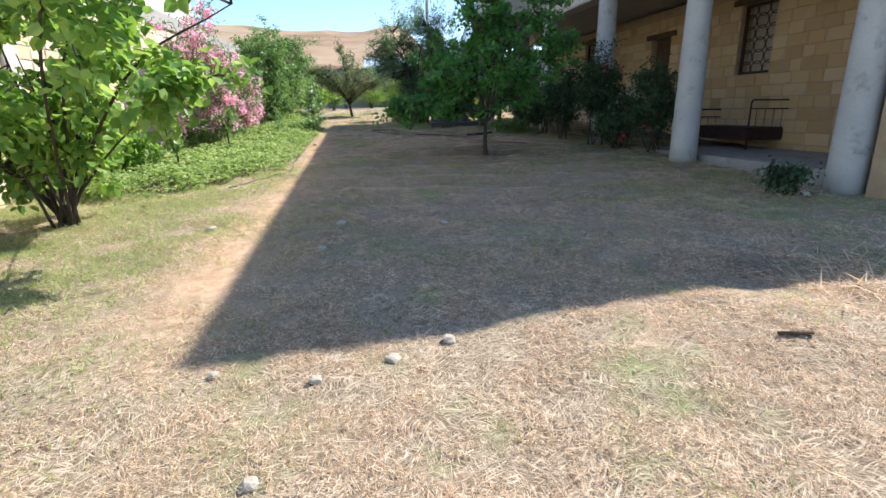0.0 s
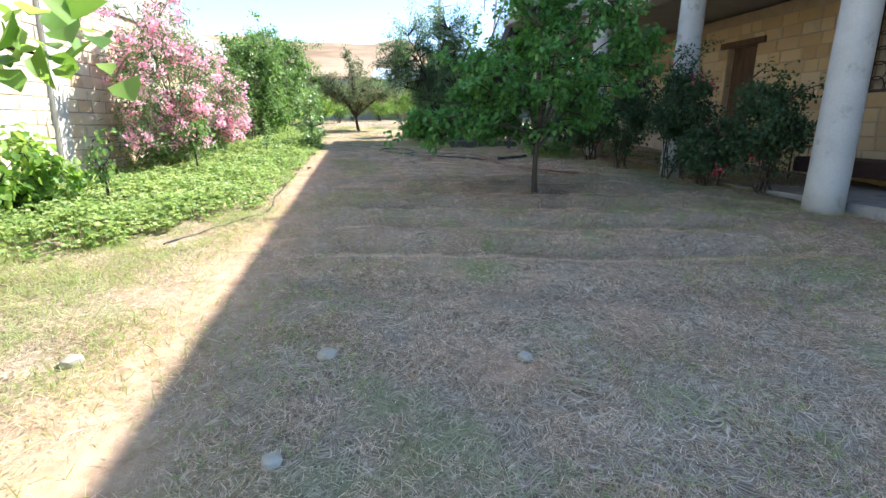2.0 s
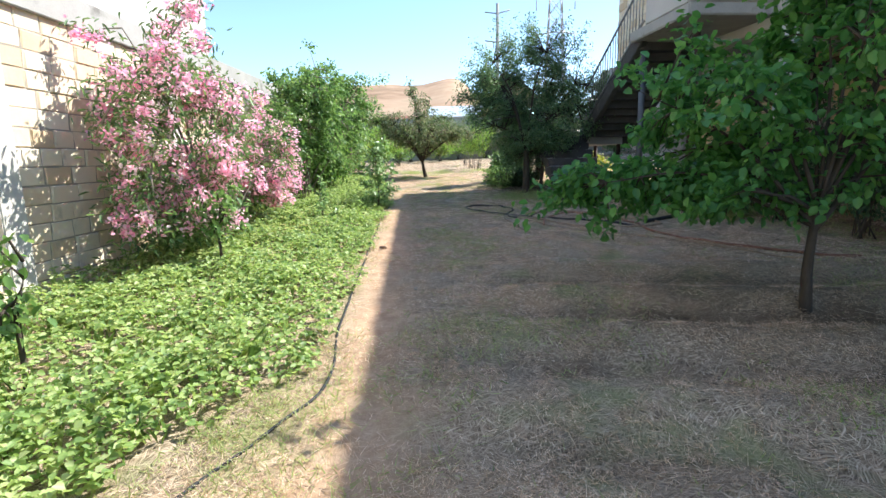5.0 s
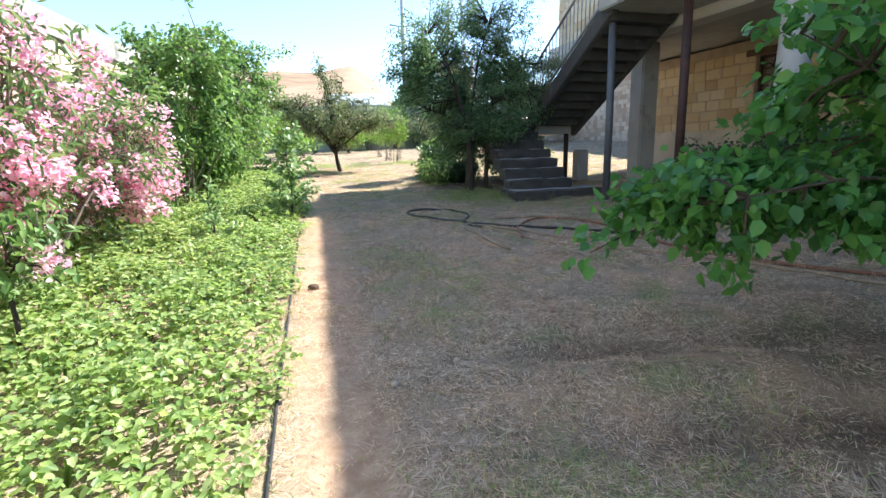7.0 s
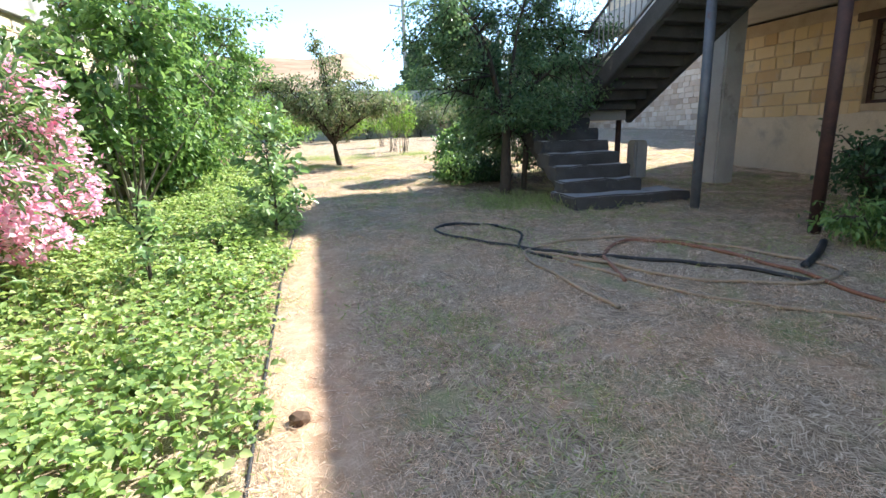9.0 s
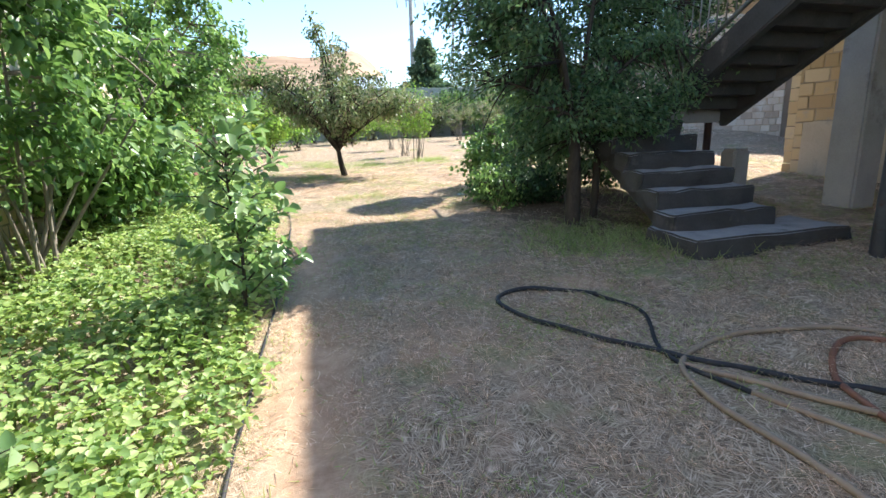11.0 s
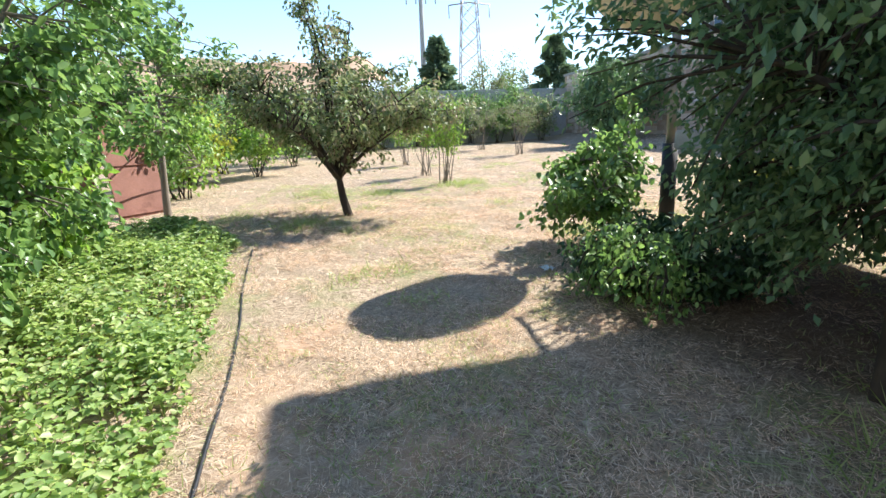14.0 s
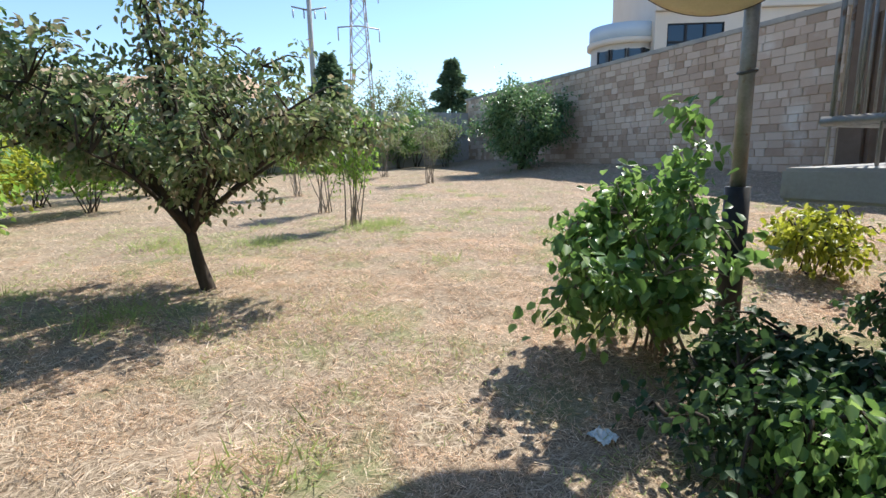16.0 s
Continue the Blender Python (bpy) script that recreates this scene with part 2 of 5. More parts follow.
# ground: straw, bare earth and green, told apart by slow noise and by place
def ground_material():
    m = bpy.data.materials.new("dry_lawn_soil")
    m.use_nodes = True
    N, L = m.node_tree.nodes, m.node_tree.links
    b = N["Principled BSDF"]
    g = N.new("ShaderNodeNewGeometry")

    def nz(scale, detail=8.0):
        n = N.new("ShaderNodeTexNoise")
        n.inputs["Scale"].default_value, n.inputs["Detail"].default_value, n.inputs["Roughness"].default_value = scale, detail, 0.65
        L.new(g.outputs["Position"], n.inputs["Vector"])
        return n.outputs[0]

    def ramp(src, stops):
        r = N.new("ShaderNodeValToRGB")
        e = r.color_ramp.elements
        while len(e) < len(stops):
            e.new(0.5)
        for k, (p, c) in enumerate(stops):
            e[k].position, e[k].color = p, (*c, 1)
        L.new(src, r.inputs[0])
        return r.outputs[0]

    def mixc(f, a, c):
        x = N.new("ShaderNodeMix")
        x.data_type = "RGBA"
        L.new(f, x.inputs[0]), L.new(a, x.inputs[6]), L.new(c, x.inputs[7])
        return x.outputs[2]

    def rng_node(src, a, c):
        r = N.new("ShaderNodeMapRange")
        r.inputs[1].default_value, r.inputs[2].default_value = a, c
        L.new(src, r.inputs[0])
        return r.outputs[0]

    def fibres(turn, along, across):
        """Thin streaks that lie one way, bent by a slow noise."""
        warp = N.new("ShaderNodeTexNoise")
        warp.inputs["Scale"].default_value = 2.3
        L.new(g.outputs["Position"], warp.inputs["Vector"])
        add = N.new("ShaderNodeVectorMath")
        add.operation = "MULTIPLY_ADD"
        L.new(warp.outputs["Color"], add.inputs[0])
        add.inputs[1].default_value = (0.35, 0.35, 0.0)
        L.new(g.outputs["Position"], add.inputs[2])
        mp = N.new("ShaderNodeMapping")
        mp.inputs["Rotation"].default_value = (0, 0, turn)
        L.new(add.outputs[0], mp.inputs["Vector"])
        sc = N.new("ShaderNodeVectorMath")
        sc.operation = "MULTIPLY"
        sc.inputs[1].default_value = (along, across, 20.0)
        L.new(mp.outputs[0], sc.inputs[0])
        n = N.new("ShaderNodeTexNoise")
        n.inputs["Scale"].default_value, n.inputs["Detail"].default_value = 1.0, 3.0
        L.new(sc.outputs[0], n.inputs["Vector"])
        return n.outputs[0]

    def larger(p, q):
        x = N.new("ShaderNodeMath")
        x.operation = "MAXIMUM"
        L.new(p, x.inputs[0]), L.new(q, x.inputs[1])
        return x.outputs[0]

    def mask(name):
        x = N.new("ShaderNodeAttribute")
        x.attribute_name = name
        return x.outputs["Fac"]

    hay = larger(larger(fibres(0.3, 14, 170), fibres(1.35, 16, 190)), fibres(2.4, 12, 150))
    straw = ramp(hay, [(0.45, (0.085, 0.06, 0.04)), (0.58, (0.31, 0.235, 0.16)), (0.70, (0.64, 0.52, 0.39))])
    earth = ramp(nz(9.0), [(0.35, (0.37, 0.23, 0.145)), (0.65, (0.57, 0.395, 0.265))])
    green = ramp(hay, [(0.43, (0.10, 0.115, 0.045)), (0.7, (0.34, 0.33, 0.17))])
    # litter: tone of dark soil, and of shade painted under pear and shrubs
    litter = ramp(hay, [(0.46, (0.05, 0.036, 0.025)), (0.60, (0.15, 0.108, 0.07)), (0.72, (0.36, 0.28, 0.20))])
    near = mixc(rng_node(nz(0.9), 0.56, 0.74), straw, earth)
    near = mixc(rng_node(nz(1.4), 0.53, 0.69), near, green)
    near = mixc(mask("bare"), near, earth)
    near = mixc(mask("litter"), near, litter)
    # far fields on the hill
    field = ramp(nz(0.010, 4.0), [(0.36, (0.24, 0.16, 0.10)), (0.46, (0.36, 0.24, 0.155)), (0.55, (0.42, 0.30, 0.20)), (0.66, (0.17, 0.15, 0.08))])
    sep = N.new("ShaderNodeSeparateXYZ")
    L.new(g.outputs["Position"], sep.inputs[0])
    near = mixc(rng_node(sep.outputs[1], 70.0, 110.0), near, field)
    woods = ramp(nz(0.08), [(0.3, (0.035, 0.05, 0.03)), (0.7, (0.08, 0.09, 0.05))])
    near = mixc(rng_node(sep.outputs[2], 91.0, 95.0), near, woods)
    L.new(near, b.inputs["Base Color"])
    b.inputs["Roughness"].default_value = 0.95
    b.inputs["Specular IOR Level"].default_value = 0.1
    bp = N.new("ShaderNodeBump")
    bp.inputs["Strength"].default_value, bp.inputs["Distance"].default_value = 0.5, 0.010
    L.new(hay, bp.inputs["Height"])
    L.new(bp.outputs[0], b.inputs["Normal"])
    return m


M_GROUND = ground_material()


# ---- helpers of the scene ----
def sstep(a, b, v):
    t = np.clip((v - a) / (b - a), 0, 1)
    return t * t * (3 - 2 * t)


def furrow(x, y):
    """Old garden rows that cross the lawn before the apricot tree, from -1 (furrow) to 1 (crest)."""
    return np.sin(y * 6.1 + 2.33 + 0.35 * np.sin(x * 1.3)) * sstep(5.6, 7.2, y) * (1 - sstep(11.8, 13, y)) * sstep(-2.3, -1.2, x) * (1 - sstep(2.4, 3.6, x))


GRIDS = [np.random.default_rng(90 + k).random((64, 64)) for k in range(3)]


def patches(x, y, size, k=0):
    """Smooth value noise from 0 to 1 with blotches of that size."""
    G = GRIDS[k]
    u, v = np.asarray(x, float) / size + 31.7, np.asarray(y, float) / size + 17.3
    i, j = np.floor(u).astype(int), np.floor(v).astype(int)
    f, h = u - i, v - j
    f, h = f * f * (3 - 2 * f), h * h * (3 - 2 * h)
    i0, i1, j0, j1 = i % 64, (i + 1) % 64, j % 64, (j + 1) % 64
    return (G[i0, j0] * (1 - f) + G[i1, j0] * f) * (1 - h) + (G[i0, j1] * (1 - f) + G[i1, j1] * f) * h


def edge_x(y):
    """Edge of the planted bed."""
    return np.interp(y, [6.5, 7.7, 8.5, 9.4, 10.5, 13.0, 15.6, 18.5, 21.1, 23.7, 25.0], [-4.6, -3.75, -3.3, -2.95, -3.15, -3.55, -3.95, -4.35, -4.85, -5.5, -6.4])


def bare_soil(x, y):
    """Trodden earth: a strip beside the bed, and its run towards the start."""
    line = np.where(y > 9.4, edge_x(y) + 0.42, -2.53 + 0.12 * (9.4 - y))
    strip = np.exp(-((x - line) / np.where(y > 9.4, 0.26, 0.42)) ** 2) * (1 - sstep(18.5, 21.5, y)) * sstep(2.0, 4.0, y)
    return strip * (0.55 + 0.6 * patches(x, y, 0.4))


def dark_soil_and_shade(x, y):
    """Dark soil in furrows and by trees and porch, with shade painted in."""
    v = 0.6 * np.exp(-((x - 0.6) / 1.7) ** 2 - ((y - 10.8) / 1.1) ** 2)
    # shade below the pear tree, painted as dark ground
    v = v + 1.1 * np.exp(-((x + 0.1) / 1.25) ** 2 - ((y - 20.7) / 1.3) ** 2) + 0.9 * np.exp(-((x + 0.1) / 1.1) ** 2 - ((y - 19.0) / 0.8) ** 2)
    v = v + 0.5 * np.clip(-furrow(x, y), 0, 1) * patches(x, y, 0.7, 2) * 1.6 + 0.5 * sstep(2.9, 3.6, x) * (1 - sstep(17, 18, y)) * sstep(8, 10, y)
    # shade among the low shrubs, put into the soil colour
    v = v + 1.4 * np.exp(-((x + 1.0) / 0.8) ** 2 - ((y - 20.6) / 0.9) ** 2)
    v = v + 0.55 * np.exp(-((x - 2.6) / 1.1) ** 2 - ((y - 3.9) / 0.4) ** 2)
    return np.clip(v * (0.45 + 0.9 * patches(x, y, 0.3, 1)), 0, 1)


def gz(x, y):
    """Height of the ground: rises gently away from the start, flatter past 25 m, with a bank under the far stone wall."""
    x, y = np.asarray(x, float), np.asarray(y, float)
    xc = np.clip(x, -15, 15)
    z = 0.052 * np.clip(y, -12, 25) + 0.03 * np.clip(y - 25, 0, 45) + 0.013 * xc
    z = z + 0.38 * sstep(4, 8.5, x) * sstep(26, 32, y)
    z = z + 0.06 * furrow(x, y)
    z = z + 0.10 * np.exp(-((x - 2.0) / 1.6) ** 2 - ((y - 2.9) / 0.7) ** 2)
    z = z + 0.018 * np.sin(x * 3.1 + 1.7 * np.sin(y * 1.9)) * np.sin(y * 2.7 + x) + 0.010 * np.sin(x * 7.3 + y * 2.1) * np.sin(y * 8.1 - x * 3)
    return z


def gh(x, y):
    return float(gz(x, y))


def hill(x, y):
    r = sstep(130, 700, y)
    ang = np.degrees(np.arctan2(x, np.maximum(y, 1)))
    h = 78 * r * (1 - sstep(-5, 3, ang)) + 20 * r
    return h + r * (5 * np.sin(ang * 0.23 + 1) + 2.0 * np.sin(ang * 0.9))


def mesh_from(name, verts, faces, mat, parent=None, label="", smooth=False):
    me = bpy.data.meshes.new(name)
    me.from_pydata(verts, [], faces)
    me.validate()
    if smooth:
        me.polygons.foreach_set("use_smooth", [True] * len(me.polygons))
    me.materials.append(mat)
    ob = new(name, me)
    if parent is not None:
        ob.parent = parent
    if label:
        ob["label"] = label
    return ob


def part(name, bm, material, parent, label="", smooth=False):
    me = bpy.data.meshes.new(name)
    bmesh.ops.recalc_face_normals(bm, faces=bm.faces)
    if smooth:
        for f in bm.faces:
            f.smooth = True
    bm.to_mesh(me)
    bm.free()
    me.materials.append(material)
    ob = new(name, me)
    if parent is not None:
        ob.parent = parent
    if label:
        ob["label"] = label
    return ob


def thing(name, label, category, group="", kind=""):
    return tagged(new(name), label, category, group, kind)


def add_box(bm, m, sx, sy, sz, bevel=0.0, jitter=0.0):
    """A box centred at m, with its edges bevelled."""
    r = bmesh.ops.create_cube(bm, size=1.0, matrix=m @ Matrix.Diagonal((sx, sy, sz, 1)))
    vs = r["verts"]
    if jitter:
        for v in vs:
            v.co += Vector((rnd.uniform(-1, 1), rnd.uniform(-1, 1), rnd.uniform(-1, 1))) * jitter
    if bevel:
        es = list({e for v in vs for e in v.link_edges})
        bmesh.ops.bevel(bm, geom=es, offset=bevel, segments=2, affect="EDGES")


def tube_data(points, radii, sides=7):
    """Verts and faces of a swept tube."""
    pts = [Vector(p) for p in points]
    vs, fs = [], []
    side = None
    for i, p in enumerate(pts):
        d = (pts[min(i + 1, len(pts) - 1)] - pts[max(i - 1, 0)])
        d = d.normalized() if d.length > 1e-9 else Vector((0, 0, 1))
        if side is None:
            side = d.cross(Vector((0.31, 0.95, 0.1)))
        side = side - d * side.dot(d)
        side = side.normalized() if side.length > 1e-6 else d.orthogonal().normalized()
        up = d.cross(side)
        r = radii[i] if hasattr(radii, "__len__") else radii
        for k in range(sides):
            a = 2 * math.pi * k / sides
            vs.append(tuple(p + (side * math.cos(a) + up * math.sin(a)) * r))
    n = len(pts)
    for i in range(n - 1):
        for k in range(sides):
            k2 = (k + 1) % sides
            fs.append((i * sides + k, i * sides + k2, (i + 1) * sides + k2, (i + 1) * sides + k))
    fs.append(tuple(reversed(range(sides))))
    fs.append(tuple(range((n - 1) * sides, n * sides)))
    return vs, fs


def tubes(name, lines, mat, parent=None, label="", sides=7):
    """lines: (points, radii) joined into one mesh."""
    V, Fc = [], []
    for pts, rad in lines:
        v, f = tube_data(pts, rad, sides)
        o = len(V)
        V += v
        Fc += [tuple(i + o for i in q) for q in f]
    return mesh_from(name, V, Fc, mat, parent, label, True)


def smooth_line(ctrl, n=8):
    """Catmull-Rom through control points."""
    P = [Vector(p) for p in ctrl]
    P = [P[0] * 2 - P[1]] + P + [P[-1] * 2 - P[-2]]
    out = []
    for i in range(1, len(P) - 2):
        a, b, c, d = P[i - 1:i + 3]
        for k in range(n):
            t = k / n
            out.append(0.5 * ((2 * b) + (c - a) * t + (2 * a - 5 * b + 4 * c - d) * t * t + (3 * b - a - 3 * c + d) * t ** 3))
    out.append(P[-2])
    return out


def unit(a):
    return a / np.maximum(np.linalg.norm(a, axis=1, keepdims=True), 1e-9)


def leaf_mesh(name, pos, along, size, mat, parent=None, label="", width=0.62, fold=0.25, up=None, simple=False, blade=False):
    """Many folded leaves (or, as blades, plain slivers) in one mesh. pos: bases, along: directions, size: lengths."""
    n = len(pos)
    pos, along = np.asarray(pos, float), unit(np.asarray(along, float))
    size = np.asarray(size, float).reshape(-1, 1)
    ref = rng.normal(0, 0.45, (n, 3)) + (np.array([0, 0, 1.0]) if up is None else up)
    side = unit(np.cross(along, ref))
    nor = np.cross(side, along)
    w = size * width * 0.5
    tipdrop = nor * size * -0.12
    if blade:
        corners = [pos + side * w, pos - side * w, pos + along * size + tipdrop]
        tris = [(0, 1, 2)]
    elif simple:
        corners = [pos, pos + along * size * 0.5 + side * w + nor * size * fold * 0.4, pos + along * size + tipdrop, pos + along * size * 0.5 - side * w + nor * size * fold * 0.4]
        tris = [(0, 1, 2), (0, 2, 3)]
    else:
        e1, e2 = along * size * 0.28, along * size * 0.68
        lift = nor * size * fold * 0.4
        corners = [pos, pos + e1 + side * w * 0.92 + lift, pos + e2 + side * w * 0.8 + lift * 0.6, pos + along * size + tipdrop,
                   pos + e2 - side * w * 0.8 + lift * 0.6, pos + e1 - side * w * 0.92 + lift]
        tris = [(0, 1, 2), (0, 2, 3), (0, 3, 4), (0, 4, 5)]
    k = len(corners)
    V = np.stack(corners, 1).reshape(-1, 3)
    T = (np.arange(n)[:, None, None] * k + np.array(tris)[None]).reshape(-1, 3)
    me = bpy.data.meshes.new(name)
    me.vertices.add(len(V))
    me.vertices.foreach_set("co", V.ravel())
    me.loops.add(T.size)
    me.loops.foreach_set("vertex_index", T.ravel().astype(np.int32))
    me.polygons.add(len(T))
    me.polygons.foreach_set("loop_start", (np.arange(len(T)) * 3).astype(np.int32))
    me.update(calc_edges=True)
    me.materials.append(mat)
    ob = new(name, me)
    if parent is not None:
        ob.parent = parent
    if label:
        ob["label"] = label
    return ob


def tree(name, label, category, base, fork, centre, radii, limbs, twigs, leaves, leaf, mat, bark=None, trunk_r=0.06, stems=1, extra=(), group="", droop=0.25, hollow=0.35,
         width=0.62, gaps=0.15, jitter=0.075, seed=1, shape=0.0, simple=False, petals=None, lean=None, kind=""):
    """A tapered trunk with limbs and twigs, and a crown of single leaves along the twigs.
    centre, radii: the crown's body; extra: more bodies (centre, radii, share); shape > 0 narrows the crown upwards; fork: height of the first limbs."""
    r = random.Random(seed)
    bark = bark or M_BARK
    top = thing(name, label, category, group, kind)
    bx, by = base
    bz = gh(bx, by)
    top.location = (bx, by, bz)
    bodies = [(centre, radii, 1.0)] + list(extra)
    total = sum(b[2] for b in bodies)
    lines, ends = [], []
    for (c, rad, share) in bodies:
        cz = Vector((c[0] - bx, c[1] - by, c[2] - bz))
        nl = max(2, round(limbs * share / total))
        nt = max(4, round(twigs * share / total))
        limb_pts = []
        for i in range(nl):
            a = 2 * math.pi * (i + r.uniform(0, 0.6)) / nl
            u = r.uniform(-0.25, 0.85)
            q = math.sqrt(max(0.0, 1 - u * u)) * r.uniform(0.45, 0.8)
            narrow = 1 - shape * max(0, u)
            e = cz + Vector((math.cos(a) * q * rad[0] * narrow, math.sin(a) * q * rad[1] * narrow, u * rad[2] * 0.85))
            off = Vector((r.uniform(-1, 1), r.uniform(-1, 1), 0)) * (0.16 if stems > 1 else 0.02)
            ft = Vector((lean[0], lean[1], 0)) if lean else Vector((0, 0, 0))
            s = (ft + Vector((0, 0, fork * r.uniform(0.9, 1.2)))) if stems == 1 else off
            mid = s.lerp(e, 0.5) + Vector((0, 0, 0.18 * (e - s).length * r.uniform(0.2, 1))) + Vector((r.uniform(-1, 1), r.uniform(-1, 1), r.uniform(-.5, .5))) * 0.08
            pts = smooth_line([s, mid, e], 5)
            r0 = trunk_r * (0.55 if stems == 1 else 0.5) * r.uniform(0.7, 1.0)
            lines.append((pts, [r0 * (1 - 0.8 * k / (len(pts) - 1)) for k in range(len(pts))]))
            limb_pts += pts[3:]
        made = 0
        tries = 0
        while made < nt and tries < nt * 20:
            tries += 1
            u = Vector((r.gauss(0, 1), r.gauss(0, 1), r.gauss(0, 1))).normalized()
            q = max(hollow, r.random()) ** 0.5
            narrow = 1 - shape * max(0.0, u.z * q)
            wob = 0.78 + 0.5 * noise.noise(u * 2.1 + Vector((seed * 3.7, c[0], c[2])))
            e = cz + Vector((u.x * rad[0] * narrow, u.y * rad[1] * narrow, u.z * rad[2])) * (q * wob)
            if u.z > -0.2 and r.random() < 0.13:      # stray shoots past the outline
                e = cz + (e - cz) * r.uniform(1.15, 1.45)
            if noise.noise(e * 1.35 + Vector((seed * 1.3, 5, 2))) < -0.5 + gaps * 2.0 or e.z < 0.04:
                if r.random() < 0.8:
                    continue
            made += 1
            near = min(limb_pts, key=lambda p: (p - e).length_squared + (0.5 if p.z > e.z + 0.3 else 0))
            m = near.lerp(e, 0.55) + Vector((0, 0, 0.06))
            lines.append(([near, m, e], [0.011, 0.007, 0.003]))
            ends.append((near, m, e))
    if stems == 1:
        ft = Vector((lean[0], lean[1], fork)) if lean else Vector((0, 0, fork))
        pts = smooth_line([(0, 0, -0.08), Vector((0, 0, 0)).lerp(ft, 0.5) + Vector((r.uniform(-.03, .03), r.uniform(-.03, .03), 0)), ft * 1.15], 5)
        lines.append((pts, [trunk_r * (1.25 - 0.55 * k / (len(pts) - 1)) for k in range(len(pts))]))
    part_trunk = tubes("trunk", lines, bark, top, sides=6)
    A = np.array([[*e[1]] for e in ends])
    B = np.array([[*e[2]] for e in ends])
    idx = rng.integers(0, len(ends), leaves)
    f = rng.random((leaves, 1)) ** 0.7
    pos = A[idx] * (1 - f) + B[idx] * f * 1.04 + rng.normal(0, jitter, (leaves, 3)) * np.array([1, 1, 0.8])
    pos[:, 2] = np.maximum(pos[:, 2], 0.03)
    out = unit(B[idx] - A[idx]) * 0.5 + rng.normal(0, 0.55, (leaves, 3)) + np.array([0, 0, -droop])
    leaf_mesh("crown", pos, out, leaf * rng.uniform(0.6, 1.2, leaves), mat, top, width=width, simple=simple)
    if petals:
        count, size, pmat, pname, per = petals
        hi = B[B[:, 2] > np.quantile(B[:, 2], 0.12)]
        C = hi[rng.integers(0, len(hi), count)] + rng.normal(0, 0.07, (count, 3)) + unit(hi[rng.integers(0, len(hi), count)] - B.mean(0)) * 0.04
        far = unit(C - B.mean(0))
        C = C + far * 0.08
        P = np.repeat(C, per, 0) + rng.normal(0, 0.05, (count * per, 3))
        leaf_mesh(pname, P, rng.normal(0, 1, (count * per, 3)) + np.repeat(far, per, 0) * 0.7, size * rng.uniform(0.7, 1.25, count * per), pmat, top, width=0.85)["kind"] = "stuff"
    return top


def block_unit(k):
    """A unit stone with chipped front edges; a few shapes to share."""
    bm = bmesh.new()
    r = random.Random(40 + k)
    bmesh.ops.create_cube(bm, size=1.0)
    bmesh.ops.bevel(bm, geom=[e for e in bm.edges if all(v.co.y < 0 for v in e.verts)], offset=0.05, segments=1, affect="EDGES")
    for v in bm.verts:
        if v.co.y < 0.4:
            v.co += Vector((r.uniform(-1, 1) * 0.012, r.uniform(-1, 1) * 0.05, r.uniform(-1, 1) * 0.02))
    bmesh.ops.triangulate(bm, faces=bm.faces)
    me = bpy.data.meshes.new("stone_block")
    bm.to_mesh(me)
    bm.free()
    return me


BLOCKS = [block_unit(k) for k in range(5)]


def core_wall(name, mat44, s0, s1, z0, z1, thick, holes, mat, parent=None, label="", y0=0.0):
    """The wall's body with openings right through it. holes: (s0, s1, z0, z1)."""
    xs = sorted({s0, s1, *[h[0] for h in holes], *[h[1] for h in holes]})
    zs = sorted({z0, z1, *[h[2] for h in holes], *[h[3] for h in holes]})
    bm = bmesh.new()
    for a, b in zip(xs, xs[1:]):
        for c, d in zip(zs, zs[1:]):
            mx, mz = (a + b) / 2, (c + d) / 2
            if any(h[0] < mx < h[1] and h[2] < mz < h[3] for h in holes):
                continue
            bmesh.ops.create_cube(bm, size=1.0, matrix=mat44 @ pose(mx, y0 + thick / 2, mz) @ Matrix.Diagonal((b - a, thick, d - c, 1)))
    bmesh.ops.remove_doubles(bm, verts=bm.verts, dist=0.001)
    return part(name, bm, mat, parent, label)


